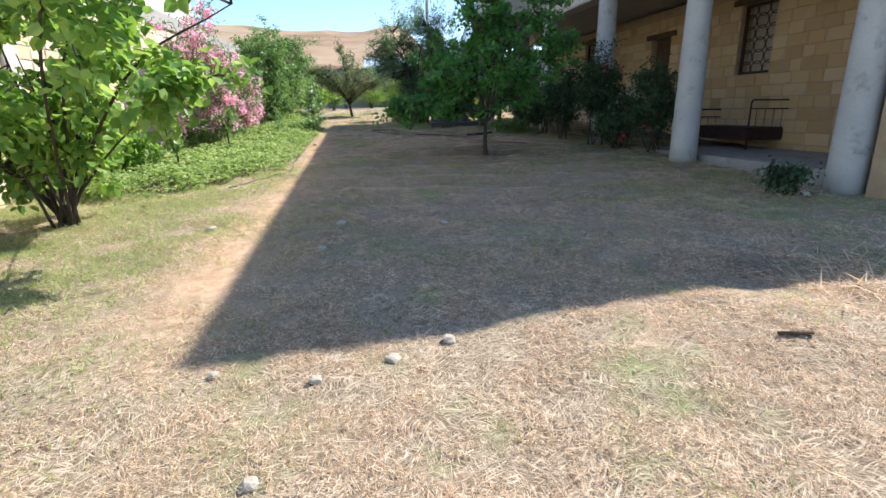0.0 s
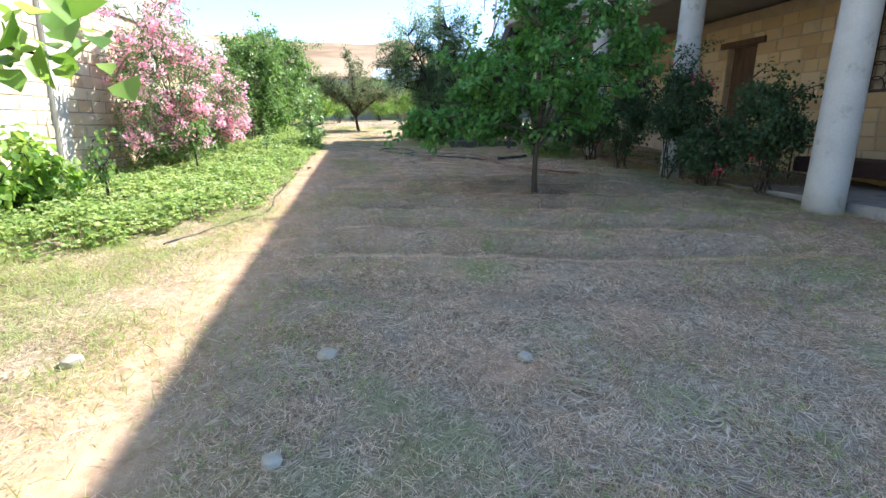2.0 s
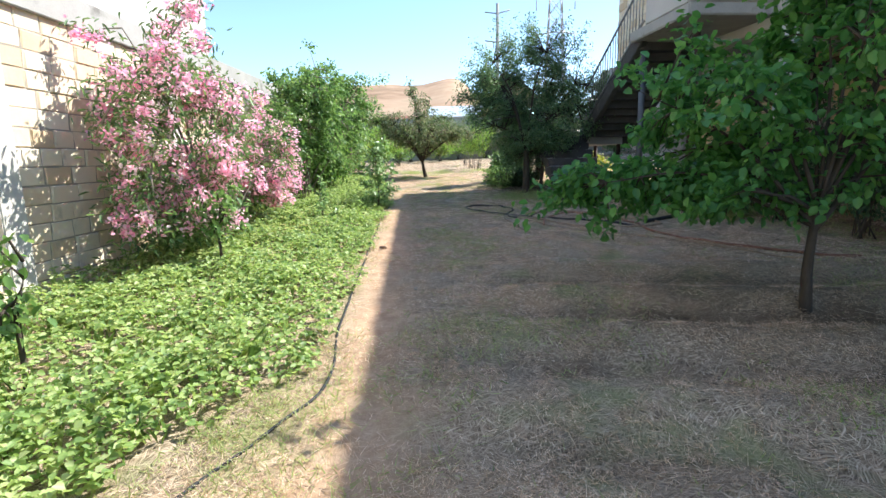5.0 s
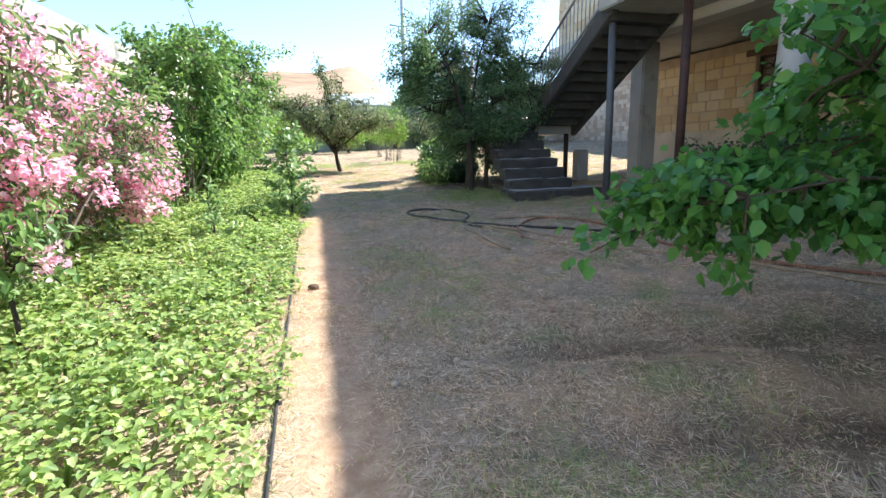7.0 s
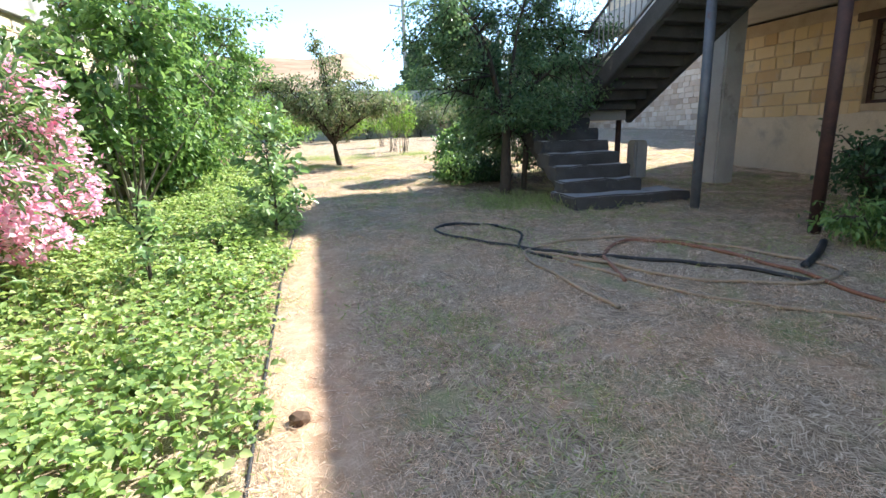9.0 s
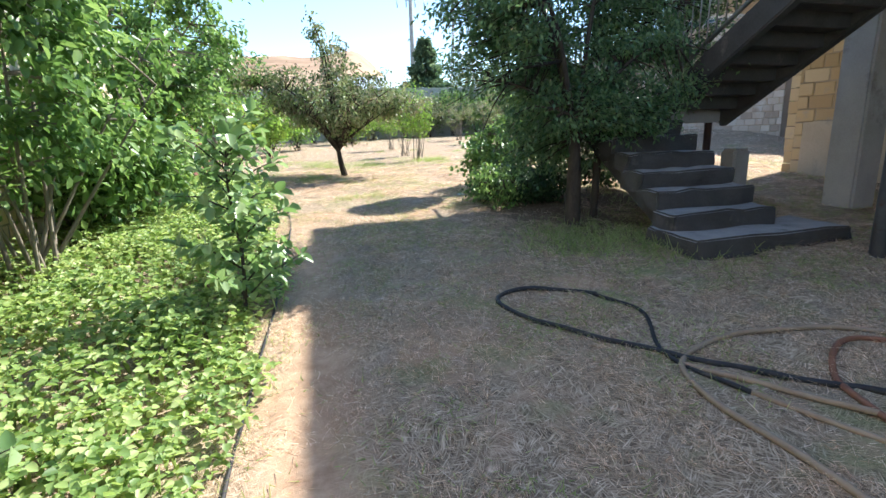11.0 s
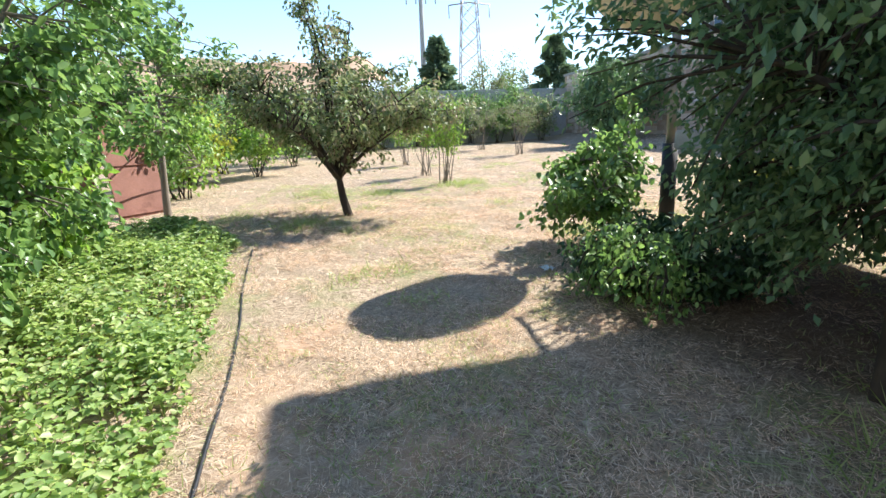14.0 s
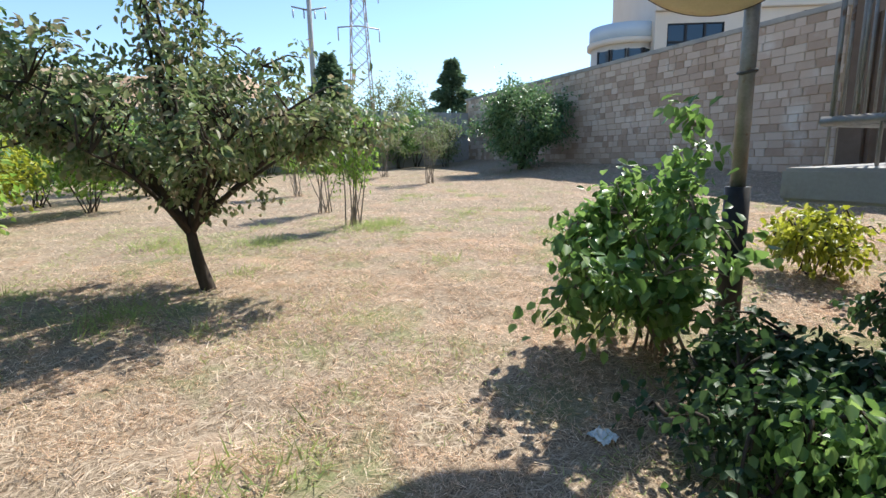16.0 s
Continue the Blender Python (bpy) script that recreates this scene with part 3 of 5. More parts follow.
def courses(mat44, s0, s1, z0, z1, length, height, depth, holes, mats, near, parent, seed, proud=0.018, joint=0.012, ragged=0.3):
    """Stones laid in courses, proud of the wall's body; those within near=(s0, s1, z0, z1) are pieces of their own, up to 300."""
    r = random.Random(seed)
    joined_v, joined_f = [], []
    single = 0
    rows = int((z1 - z0) / height)
    for j in range(rows):
        za, zb = z0 + j * height, z0 + (j + 1) * height
        spans, cur = [], s0
        for h in sorted(h for h in holes if h[2] < zb - 0.03 and h[3] > za + 0.03):
            if h[0] > cur:
                spans.append((cur, h[0]))
            cur = max(cur, h[1])
        if cur < s1:
            spans.append((cur, s1))
        for a, b in spans:
            x = a - (length * (0.5 if j % 2 else 0.0) + r.uniform(0, 0.15)) if a == s0 else a
            while x < b - 0.02:
                ln = length * (1 + r.uniform(-ragged, ragged * 0.5))
                xa, xb = max(x, a), min(x + ln, b)
                x += ln
                if xb - xa < 0.06:
                    continue
                pr = proud * r.uniform(0.5, 1.3)
                m = mat44 @ pose((xa + xb) / 2, depth / 2 - pr, (za + zb) / 2, r.uniform(-.4, .4), r.uniform(-.4, .4), r.uniform(-.4, .4))
                me = BLOCKS[r.randrange(len(BLOCKS))]
                sc = Matrix.Diagonal((xb - xa - joint, depth, height - joint * r.uniform(0.8, 1.3), 1))
                if single < 298 and near[0] < xa and xb < near[1] and near[2] < za and zb < near[3]:
                    ob = new("brick", me)
                    ob.parent = parent
                    ob.matrix_basis = m @ sc
                    if not me.materials:
                        me.materials.append(mats[0])
                    ob.material_slots[0].link = "OBJECT"
                    ob.material_slots[0].material = mats[0]
                    single += 1
                else:
                    o = len(joined_v)
                    mm = m @ sc
                    joined_v += [tuple(mm @ v.co) for v in me.vertices]
                    joined_f += [tuple(i + o for i in p.vertices) for p in me.polygons]
    if joined_v:
        rest = mesh_from("stone_rest", joined_v, joined_f, mats[1], parent)
        rest["kind"] = "stuff"


# ---- ground: one sheet to the horizon ----
def axis(inner0, inner1, step, far):
    a = list(np.arange(inner0, inner1 + step, step))
    d, v = step, a[-1]
    while v < far:
        d *= 1.22
        v += d
        a.append(v)
    d, v = step, a[0]
    low = []
    while v > -far:
        d *= 1.22
        v -= d
        low.append(v)
    return np.array(low[::-1] + a)


gx, gy = axis(-9, 9, 0.11, 2600), axis(0.5, 33, 0.11, 2600)
GX, GY = np.meshgrid(gx, gy)
GZ = gz(GX, GY) + hill(GX, GY)
fine = (np.abs(GX) < 9) & (GY > 0) & (GY < 33)
GZ = GZ + np.where(fine, rng.normal(0, 0.006, GZ.shape), 0)
nx, ny = len(gx), len(gy)
gi = np.arange(nx * ny).reshape(ny, nx)
quads = np.stack([gi[:-1, :-1], gi[:-1, 1:], gi[1:, 1:], gi[1:, :-1]], -1).reshape(-1, 4)
gv = np.stack([GX, GY, GZ], -1).reshape(-1, 3)
me = bpy.data.meshes.new("ground")
me.vertices.add(len(gv))
me.vertices.foreach_set("co", gv.ravel())
me.loops.add(quads.size)
me.loops.foreach_set("vertex_index", quads.ravel().astype(np.int32))
me.polygons.add(len(quads))
me.polygons.foreach_set("loop_start", (np.arange(len(quads)) * 4).astype(np.int32))
me.polygons.foreach_set("use_smooth", [True] * len(quads))
me.update(calc_edges=True)
for key, values in (("bare", bare_soil(GX, GY)), ("litter", dark_soil_and_shade(GX, GY))):
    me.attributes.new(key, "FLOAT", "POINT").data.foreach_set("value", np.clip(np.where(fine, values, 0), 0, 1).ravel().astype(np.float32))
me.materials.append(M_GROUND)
tagged(new("ground", me), "dry mown lawn over bare earth, tan fields on the hill beyond", "ground", kind="structure")

# ---- house ----
H = pose(4.45, 9.4, 0, 0, 0, -78.5)      # local x: towards the start along the facade, y: into the house; s = -x
HB = 4.05                                # underside of the upper floor
house = thing("house", "two-storey tan limestone house with a columned porch", "house")
WIN = [(-9.5, -8.45, 2.35, 3.7), (-5.45, -4.6, 1.0, 3.35), (-2.15, -1.2, 2.2, 3.65)]
wallH = H @ pose(0, 2.7, 0)
facade = core_wall("wall", wallH, -13.0, 3.2, 0.1, HB, 0.35, WIN, M_MORTAR_TAN, house)
endH = H @ pose(-13.0, 2.7, 0, 0, 0, 90)
end_wall = core_wall("wall", endH, 0.0, 7.0, 0.5, HB, 0.35, [], M_MORTAR_TAN, house, y0=-0.35)
# Added light blocker at the porch end, out of sight behind the column.
bm = bmesh.new()
add_box(bm, H @ pose(3.38, 1.45, 2.1), 0.3, 2.4, 3.86)
part("wall", bm, M_MORTAR_TAN, house, "added wall hidden behind the column, blocks light to darken the porch")
near_end = core_wall("wall", H @ pose(3.2, 2.7, 0, 0, 0, 90), 0.0, 7.0, 0.0, HB, 0.35, [], M_MORTAR_TAN, house)
bm = bmesh.new()
add_box(bm, H @ pose(-4.9, 9.6, 4.0), 16.2, 0.3, 7.6)
part("wall", bm, M_MORTAR_TAN, house)
bm = bmesh.new()
add_box(bm, H @ pose(-5.1, 4.85, 4.25), 16.4, 9.9, 0.28, 0.02)
part("upper_floor_slab", bm, M_CONC, house)
bm = bmesh.new()
add_box(bm, H @ pose(-4.9, -0.02, 4.17), 16.6, 0.42, 0.44, 0.02)
part("porch_beam", bm, M_RENDER, house, "pale rendered concrete beam")
upper = core_wall("wall", H @ pose(0, -0.05, 0), -13.0, 2.5, 4.39, 7.35, 0.35, [(-11, -10, 5.3, 6.7), (-4.5, -3.2, 5.3, 6.7), (0, 1.3, 5.3, 6.7)], M_RENDER, house, "pale limestone upper wall")
for hx in (-13.0, 2.45):
    bm = bmesh.new()
    add_box(bm, H @ pose(hx, 4.8, 5.87), 0.35, 9.2, 2.96)
    part("wall", bm, M_RENDER, house)
bm = bmesh.new()
add_box(bm, H @ pose(-5.78, 4.76, 7.48), 17.2, 10.24, 0.24, 0.03)
part("roof", bm, M_CONC, house, "flat concrete roof slab")
bm = bmesh.new()
add_box(bm, H @ pose(-4.0, 1.5, 0.42), 14.2, 2.5, 0.5, 0.02)
part("porch_floor", bm, M_TREAD, house, "bluish grey cement porch floor")
for s in (-2.9, 0.0, 3.15, 6.4):
    p = H @ Vector((-s, 0.3 if s < -1 else 0.0, 0))
    zb = gh(p.x, p.y) - 0.1
    tubes("column", [([(p.x, p.y, zb + (HB + 0.02 - zb) * k / 8) for k in range(9)], [0.235 - 0.012 * k / 8 * 3 for k in range(9)])], M_WHITE, house, "round whitewashed concrete column", 20)
p = H @ Vector((-10.4, 0.62, 0))
bm = bmesh.new()
zb = gh(p.x, p.y) - 0.1
add_box(bm, pose(p.x, p.y, (zb + HB) / 2, 0, 0, 11.5), 0.42, 0.42, HB - zb, 0.03)
part("column", bm, M_CONC, house, "square grey concrete pillar")
for (a, b, c, d) in WIN:
    bm = bmesh.new()
    add_box(bm, wallH @ pose((a + b) / 2, 0.05, d + 0.07), b - a + 0.45, 0.22, 0.13, 0.01)
    part("lintel", bm, M_WOOD, house, "dark reddish wooden lintel")
    win = None
    if c > 1.5:
        bm = bmesh.new()
        for fx, fz, w, h in ((a + 0.03, (c + d) / 2, 0.06, d - c), (b - 0.03, (c + d) / 2, 0.06, d - c), ((a + b) / 2, c + 0.03, b - a, 0.06), ((a + b) / 2, d - 0.03, b - a, 0.06)):
            add_box(bm, wallH @ pose(fx, 0.12, fz), w, 0.06, h, 0.006)
        win = part("window", bm, M_RUST, house, "rusty barred window opening")
        lines = []
        for k in range(3):
            for j in range(6):
                cx, cz = a + (b - a) * (k + 0.5) / 3, c + (d - c) * (j + 0.5) / 6
                rr = (b - a) / 6.2
                ring = [wallH @ Vector((cx + rr * math.cos(q * math.pi / 5), 0.12, cz + rr * math.sin(q * math.pi / 5))) for q in range(11)]
                lines.append((ring, 0.011))
        tubes("window_grille", lines, M_RUST, win, "rusty ornamental grille", 5)
        bm = bmesh.new()
        add_box(bm, wallH @ pose((a + b) / 2, 0.30, (c + d) / 2), b - a, 0.03, d - c)
        part("shutter", bm, M_STONE, win, "pale boarding behind the grille")
    else:
        bm = bmesh.new()
        add_box(bm, wallH @ pose((a + b) / 2, 0.18, (c + d) / 2), b - a, 0.05, d - c, 0.005)
        dr = part("door", bm, M_WOOD, house, "weathered closed wooden door")
        for zz in (0.27, 0.73):
            bm = bmesh.new()
            add_box(bm, wallH @ pose((a + b) / 2, 0.15, c + (d - c) * zz), (b - a) * 0.7, 0.03, (d - c) * 0.36, 0.01)
            part("door_panel", bm, M_WOOD, dr)

# plaster on the lower wall beyond the porch, with a crumbling upper edge
bm = bmesh.new()
add_box(bm, wallH @ pose(-9.2, -0.035, 1.3), 7.2, 0.03, 1.75)
bmesh.ops.subdivide_edges(bm, edges=bm.edges[:], cuts=22, use_grid_fill=True)
for v in bm.verts:
    if v.co.z > 2.1:
        v.co.z += 0.10 * noise.noise(v.co * 2.2) + 0.04 * noise.noise(v.co * 9)
part("plaster", bm, M_PLASTER, house, "worn tan plaster on the lower wall")

# balcony and its posts
balcony = thing("balcony", "grey concrete balcony with a solid parapet over two steel posts", "balcony")
bm = bmesh.new()
add_box(bm, H @ pose(-7.55, -1.0, 4.22), 2.1, 1.55, 0.2, 0.02)
part("floor_slab", bm, M_CONC, balcony)
bm = bmesh.new()
add_box(bm, H @ pose(-6.55, -1.0, 4.82), 0.12, 1.55, 1.0, 0.01)
part("parapet", bm, M_CONC, balcony)
# Same concrete parapet; the pale material stands in for light on this face.
bm = bmesh.new()
add_box(bm, H @ pose(-7.25, -1.72, 4.82), 1.4, 0.12, 1.0, 0.01)
part("parapet", bm, M_RENDER, balcony)
for (px, py, mt) in ((1.30, 17.55, M_BLUE), (1.78, 16.05, M_RUST)):
    tubes("post", [([(px, py, gh(px, py) - 0.1), (px + .01, py, 2.5), (px, py, 4.13)], 0.065)], mt, balcony, "tubular steel post", 12)

# ---- staircase ----
stairs = thing("staircase", "weathered concrete outdoor staircase with two flights, shade painted into its dark faces", "staircase")


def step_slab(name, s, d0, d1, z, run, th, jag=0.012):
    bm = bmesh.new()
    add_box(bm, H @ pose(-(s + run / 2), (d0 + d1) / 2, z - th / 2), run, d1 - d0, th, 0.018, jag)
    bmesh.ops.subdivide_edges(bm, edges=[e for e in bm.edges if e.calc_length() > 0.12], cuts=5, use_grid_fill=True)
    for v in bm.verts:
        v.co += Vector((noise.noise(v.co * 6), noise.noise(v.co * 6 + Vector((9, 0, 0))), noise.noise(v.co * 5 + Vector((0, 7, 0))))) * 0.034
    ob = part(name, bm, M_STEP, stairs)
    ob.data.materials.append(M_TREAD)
    # Upward faces take the pale tone that stands for light from the sky.
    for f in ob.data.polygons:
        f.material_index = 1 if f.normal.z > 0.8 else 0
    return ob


S0, RISE, RUN = 9.12, 0.186, 0.305
zs0 = 0.93
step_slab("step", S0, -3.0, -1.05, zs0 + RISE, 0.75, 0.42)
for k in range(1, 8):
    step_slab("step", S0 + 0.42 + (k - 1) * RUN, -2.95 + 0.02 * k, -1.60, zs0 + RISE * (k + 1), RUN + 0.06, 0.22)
bm = bmesh.new()
fl = math.degrees(math.atan2(RISE, RUN))
add_box(bm, H @ pose(-(S0 + 1.55), -2.25, zs0 + 0.66, 0, fl, 0), 2.55, 1.1, 0.13, 0.01)
part("flight_slab", bm, M_STEP, stairs)
LZ = zs0 + RISE * 8
s_land = S0 + 0.42 + 7 * RUN
bm = bmesh.new()
add_box(bm, H @ pose(-(s_land + 0.98), -1.37, LZ - 0.11), 2.02, 2.06, 0.2, 0.02, 0.012)
part("landing", bm, M_CONC, stairs, "rough grey concrete landing slab")
NU = 11
ru = (4.32 - LZ) / (NU + 1)
run_u = (s_land - 8.5) / NU
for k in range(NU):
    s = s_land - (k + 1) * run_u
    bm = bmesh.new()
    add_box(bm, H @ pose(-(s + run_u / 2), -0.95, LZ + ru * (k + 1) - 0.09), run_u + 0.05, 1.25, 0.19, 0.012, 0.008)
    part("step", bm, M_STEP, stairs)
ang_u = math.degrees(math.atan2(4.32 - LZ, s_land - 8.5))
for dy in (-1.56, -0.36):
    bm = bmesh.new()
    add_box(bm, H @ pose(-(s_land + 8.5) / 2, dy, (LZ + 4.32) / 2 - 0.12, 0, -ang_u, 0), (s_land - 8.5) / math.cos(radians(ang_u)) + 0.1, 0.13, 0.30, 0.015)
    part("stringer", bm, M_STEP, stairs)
for (s, d) in ((s_land + 0.15, -0.45), (s_land + 1.75, -0.45), (s_land + 0.3, -1.35)):
    p = H @ Vector((-s, d, 0))
    tubes("post", [([(p.x, p.y, gh(p.x, p.y) - 0.1), (p.x, p.y, LZ - 0.15)], 0.055)], M_RUST, stairs, sides=10)


def railing(name, label, pts, n, height, lift, mat):
    """Steel railing along a line from pts[0] to pts[1]."""
    top = thing(name, label, "railing", "stair railings")
    a, b = Vector(pts[0]), Vector(pts[1])
    z = Vector((0, 0, 1))
    dr = (b - a).normalized()
    for nm, hh, w in (("top_rail", height, 0.045), ("bottom_rail", lift, 0.05)):
        tubes(nm, [([a + z * hh, b + z * hh], w * 0.55)], mat, top, sides=4)
    for k in range(n):
        q = a.lerp(b, (k + 0.5) / n)
        tubes("baluster", [([q + z * (lift if k % 6 else 0), q + z * height], 0.010)], mat, top, sides=6)
    return top


railing("stair_railing", "thin weathered steel railing on the upper flight", (H @ Vector((-s_land, -1.56, LZ + 0.1)), H @ Vector((-8.45, -1.56, 4.4))), 24, 0.95, 0.12, M_GALV)
railing("landing_railing", "rusty steel railing along the landing edge", (H @ Vector((-s_land - 0.1, -2.35, LZ)), H @ Vector((-s_land - 1.85, -2.3, LZ))), 15, 1.15, 0.25, M_GALV)
railing("landing_railing", "rusty steel railing along the landing edge", (H @ Vector((-s_land - 1.88, -2.2, LZ)), H @ Vector((-s_land - 1.88, -0.4, LZ))), 14, 1.15, 0.25, M_GALV)

# stub pillar beside the stairs
bm = bmesh.new()
add_box(bm, pose(1.92, 20.6, gh(1.92, 20.6) + 0.3, 0, 0, 11.5), 0.3, 0.3, 0.85, 0.04, 0.01)
tagged(part("stub_pillar", bm, M_CONC, None), "short grey concrete stub pillar beside the stairs", "pillar")

# ---- satellite dish on its post ----
px, py = -0.36, 22.86
dish = thing("satellite_dish", "large yellowed satellite dish on a tall steel post", "satellite dish")
g0 = gh(px, py)
tubes("post_sleeve", [([(px, py, g0 - 0.1), (px, py, 2.26)], 0.085)], M_BLACK, dish, "black plastic sleeve round the post", 16)
tubes("post", [([(px, py, 2.2), (px, py, 4.25)], 0.05)], M_GALV, dish, sides=14)
tubes("wire_tie", [([(px + .058 * math.cos(a * .7), py + .058 * math.sin(a * .7), 3.05 + .01 * math.sin(a)) for a in range(10)], 0.012)], M_WIRE, dish, sides=5)
DC, DR = Vector((-0.85, 22.75, 3.82)), 0.57
aim = Vector((0.55, 0.32, 0.77)).normalized()
q = aim.to_track_quat("Z", "Y").to_matrix().to_4x4()
V, Fc = [], []
rings, seg = 8, 40
for side in (0, 1):
    for i in range(rings + 1):
        rr = DR * i / rings
        for k in range(seg):
            a = 2 * math.pi * k / seg
            V.append(tuple(Matrix.Translation(DC) @ q @ Vector((rr * math.cos(a), rr * math.sin(a), 0.32 * rr * rr - 0.1 - 0.012 * side))))
n1 = (rings + 1) * seg
for side in (0, 1):
    for i in range(rings):
        for k in range(seg):
            a, b = side * n1 + i * seg + k, side * n1 + i * seg + (k + 1) % seg
            c, d = b + seg, a + seg
            Fc.append((a, b, c, d) if side == 0 else (d, c, b, a))
for k in range(seg):
    a, b = rings * seg + k, rings * seg + (k + 1) % seg
    Fc.append((a, b, b + n1, a + n1))
mesh_from("reflector", V, Fc, M_DISH, dish, "", True)
rim = [Matrix.Translation(DC) @ q @ Vector((DR * math.cos(2 * math.pi * k / 40), DR * math.sin(2 * math.pi * k / 40), 0.32 * DR * DR - 0.1)) for k in range(41)]
tubes("rim", [(rim, 0.014)], M_RUST, dish, sides=6)
tubes("mount_arm", [([DC - aim * 0.12, Vector((px, py, 4.05))], 0.035)], M_GALV, dish, sides=8)
tubes("mount_brace", [([DC - aim * 0.1 + Vector((0, 0, -.25)), Vector((px, py, 3.55))], 0.02)], M_GALV, dish, sides=8)
focus = DC + aim * 0.75
tubes("feed_arm", [([Matrix.Translation(DC) @ q @ Vector((DR * math.cos(a), DR * math.sin(a), 0.1)), focus], 0.009) for a in (0.3, 2.4, 4.5)], M_GALV, dish, sides=5)
tubes("receiver", [([focus - aim * 0.06, focus + aim * 0.1], 0.04)], M_GALV, dish, sides=12)

# ---- neighbour's wall and building ----
NW = pose(-6.5, 10.9, 0, 0, 0, 95.7)
nwall = tagged(core_wall("wall_neighbour", NW, -9.0, 12.5, -0.4, 3.5, 0.3, [], M_MORTAR), "cream limestone block boundary wall with concrete posts", "wall", kind="structure")
bm = bmesh.new()
add_box(bm, NW @ pose(1.75, 0.13, 3.66), 21.6, 0.40, 0.34, 0.01)
part("ring_beam", bm, M_CONC, nwall, "grey concrete ring beam")
for s in (-6.5, -3.3, -0.05, 3.2, 6.4, 9.6):
    bm = bmesh.new()
    add_box(bm, NW @ pose(s, 0.12, 1.5), 0.30, 0.40, 3.98, 0.012)
    part("concrete_post", bm, M_RENDER, nwall, "grey concrete post cast between the blocks")
lines = []
for k in range(7):
    s = -4.2 + k * 0.45 + rnd.uniform(-.1, .1)
    lines.append(([NW @ Vector((s, 0.05, 3.8)), NW @ Vector((s + rnd.uniform(-.04, .04), 0.02, 3.96 + rnd.uniform(0, .12)))], 0.007))
for L_ in lines:
    tubes("rebar_stub", [L_], M_RUST, nwall, sides=5)
neighbour = thing("neighbour_building", "tall pale rendered building with small vent openings", "building")
VH = [(a, a + 0.3, 4.5, 4.95) for a in (-3.0, -1.6, 1.3, 2.55, 3.3)]
core_wall("wall", NW @ pose(0, 0.5, 0), -9.0, 5.9, 0.0, 9.0, 0.35, VH, M_RENDER, neighbour)
bm = bmesh.new()
add_box(bm, NW @ pose(5.72, 4.6, 4.5), 0.35, 7.5, 9.0)
part("wall", bm, M_RENDER, neighbour)
bm = bmesh.new()
add_box(bm, NW @ pose(-1.6, 4.5, 9.1), 15.4, 8.4, 0.22, 0.02)
part("roof", bm, M_CONC, neighbour)
bm = bmesh.new()
add_box(bm, NW @ pose(-1.6, 1.2, 5.0), 14.0, 0.1, 3.0)
part("inner_wall", bm, M_SHEET, neighbour, "dark brick behind the openings")

# ---- far stone walls ----
RW = pose(7.0, 49.8, 0, 0, 0, -82.9)
rwall = tagged(core_wall("wall_east", RW, -0.3, 20.6, 1.0, 5.9, 0.45, [], M_MORTAR_TAN), "weathered coursed limestone garden wall", "wall", kind="structure")
bm = bmesh.new()
add_box(bm, RW @ pose(10.1, 0.22, 5.97), 21.0, 0.56, 0.13, 0.02, 0.01)
part("coping", bm, M_CONC, rwall, "dark grey coping")
bm = bmesh.new()
add_box(bm, RW @ pose(20.85, 0.2, 3.7), 0.55, 0.6, 5.6, 0.02)
part("end_pier", bm, M_GATE, rwall, "brown stone end pier")
BW = pose(7.0, 49.8, 0, 0, 0, 7.1)
bwall = tagged(core_wall("wall_north", BW, -42.0, 0.0, 1.0, 5.2, 0.4, [], M_CONC), "plain grey back wall of the garden", "wall", kind="structure")
# gate of corrugated sheet beyond the house
gate = thing("corrugated_gate", "brown corrugated metal gate between the wall and house", "gate")
gm = pose(9.55, 29.1, 0, 0, 0, -82.9)
V, Fc = [], []
nseg = 90
for k in range(nseg + 1):
    x, y = k * 0.055, 0.03 * math.sin(k * math.pi / 2)
    for t_ in (0, 0.006):
        for z in (1.6, 5.6):
            V.append(tuple(gm @ Vector((x, y + t_, z))))
for k in range(nseg):
    a = k * 4
    Fc += [(a, a + 4, a + 5, a + 1), (a + 2, a + 3, a + 7, a + 6)]
mesh_from("sheet", V, Fc, M_GATE, gate)
for z in (2.0, 5.2):
    bm = bmesh.new()
    add_box(bm, gm @ pose(2.45, 0.08, z), 4.9, 0.06, 0.08)
    part("frame_bar", bm, M_RUST, gate)

# ---- villa beyond the wall ----
VL = pose(23.0, 53.5, 0, 0, 0, -20)
villa = thing("villa", "beige plastered villa with dark framed windows", "house")
VWIN = [(0.9, 5.0, 9.4, 12.0), (10.5, 13.6, 9.4, 12.6), (0.9, 3.4, 14.0, 16.5), (5.5, 9, 14, 16.5), (16.5, 19.5, 9.4, 12.6)]
core_wall("wall", VL, 0, 24, 0, 20, 0.4, VWIN, M_VILLA, villa)
bm = bmesh.new()
add_box(bm, VL @ pose(0.2, 6.4, 10), 0.4, 12, 20)
part("wall", bm, M_VILLA, villa)
bm = bmesh.new()
add_box(bm, VL @ pose(12, 6, 20.2), 25, 13, 0.4, 0.05)
part("roof", bm, M_VILLA, villa)
bm = bmesh.new()
add_box(bm, VL @ pose(12, -0.1, 13.0), 24.2, 0.5, 0.3, 0.05)
part("cornice", bm, M_VILLA, villa)
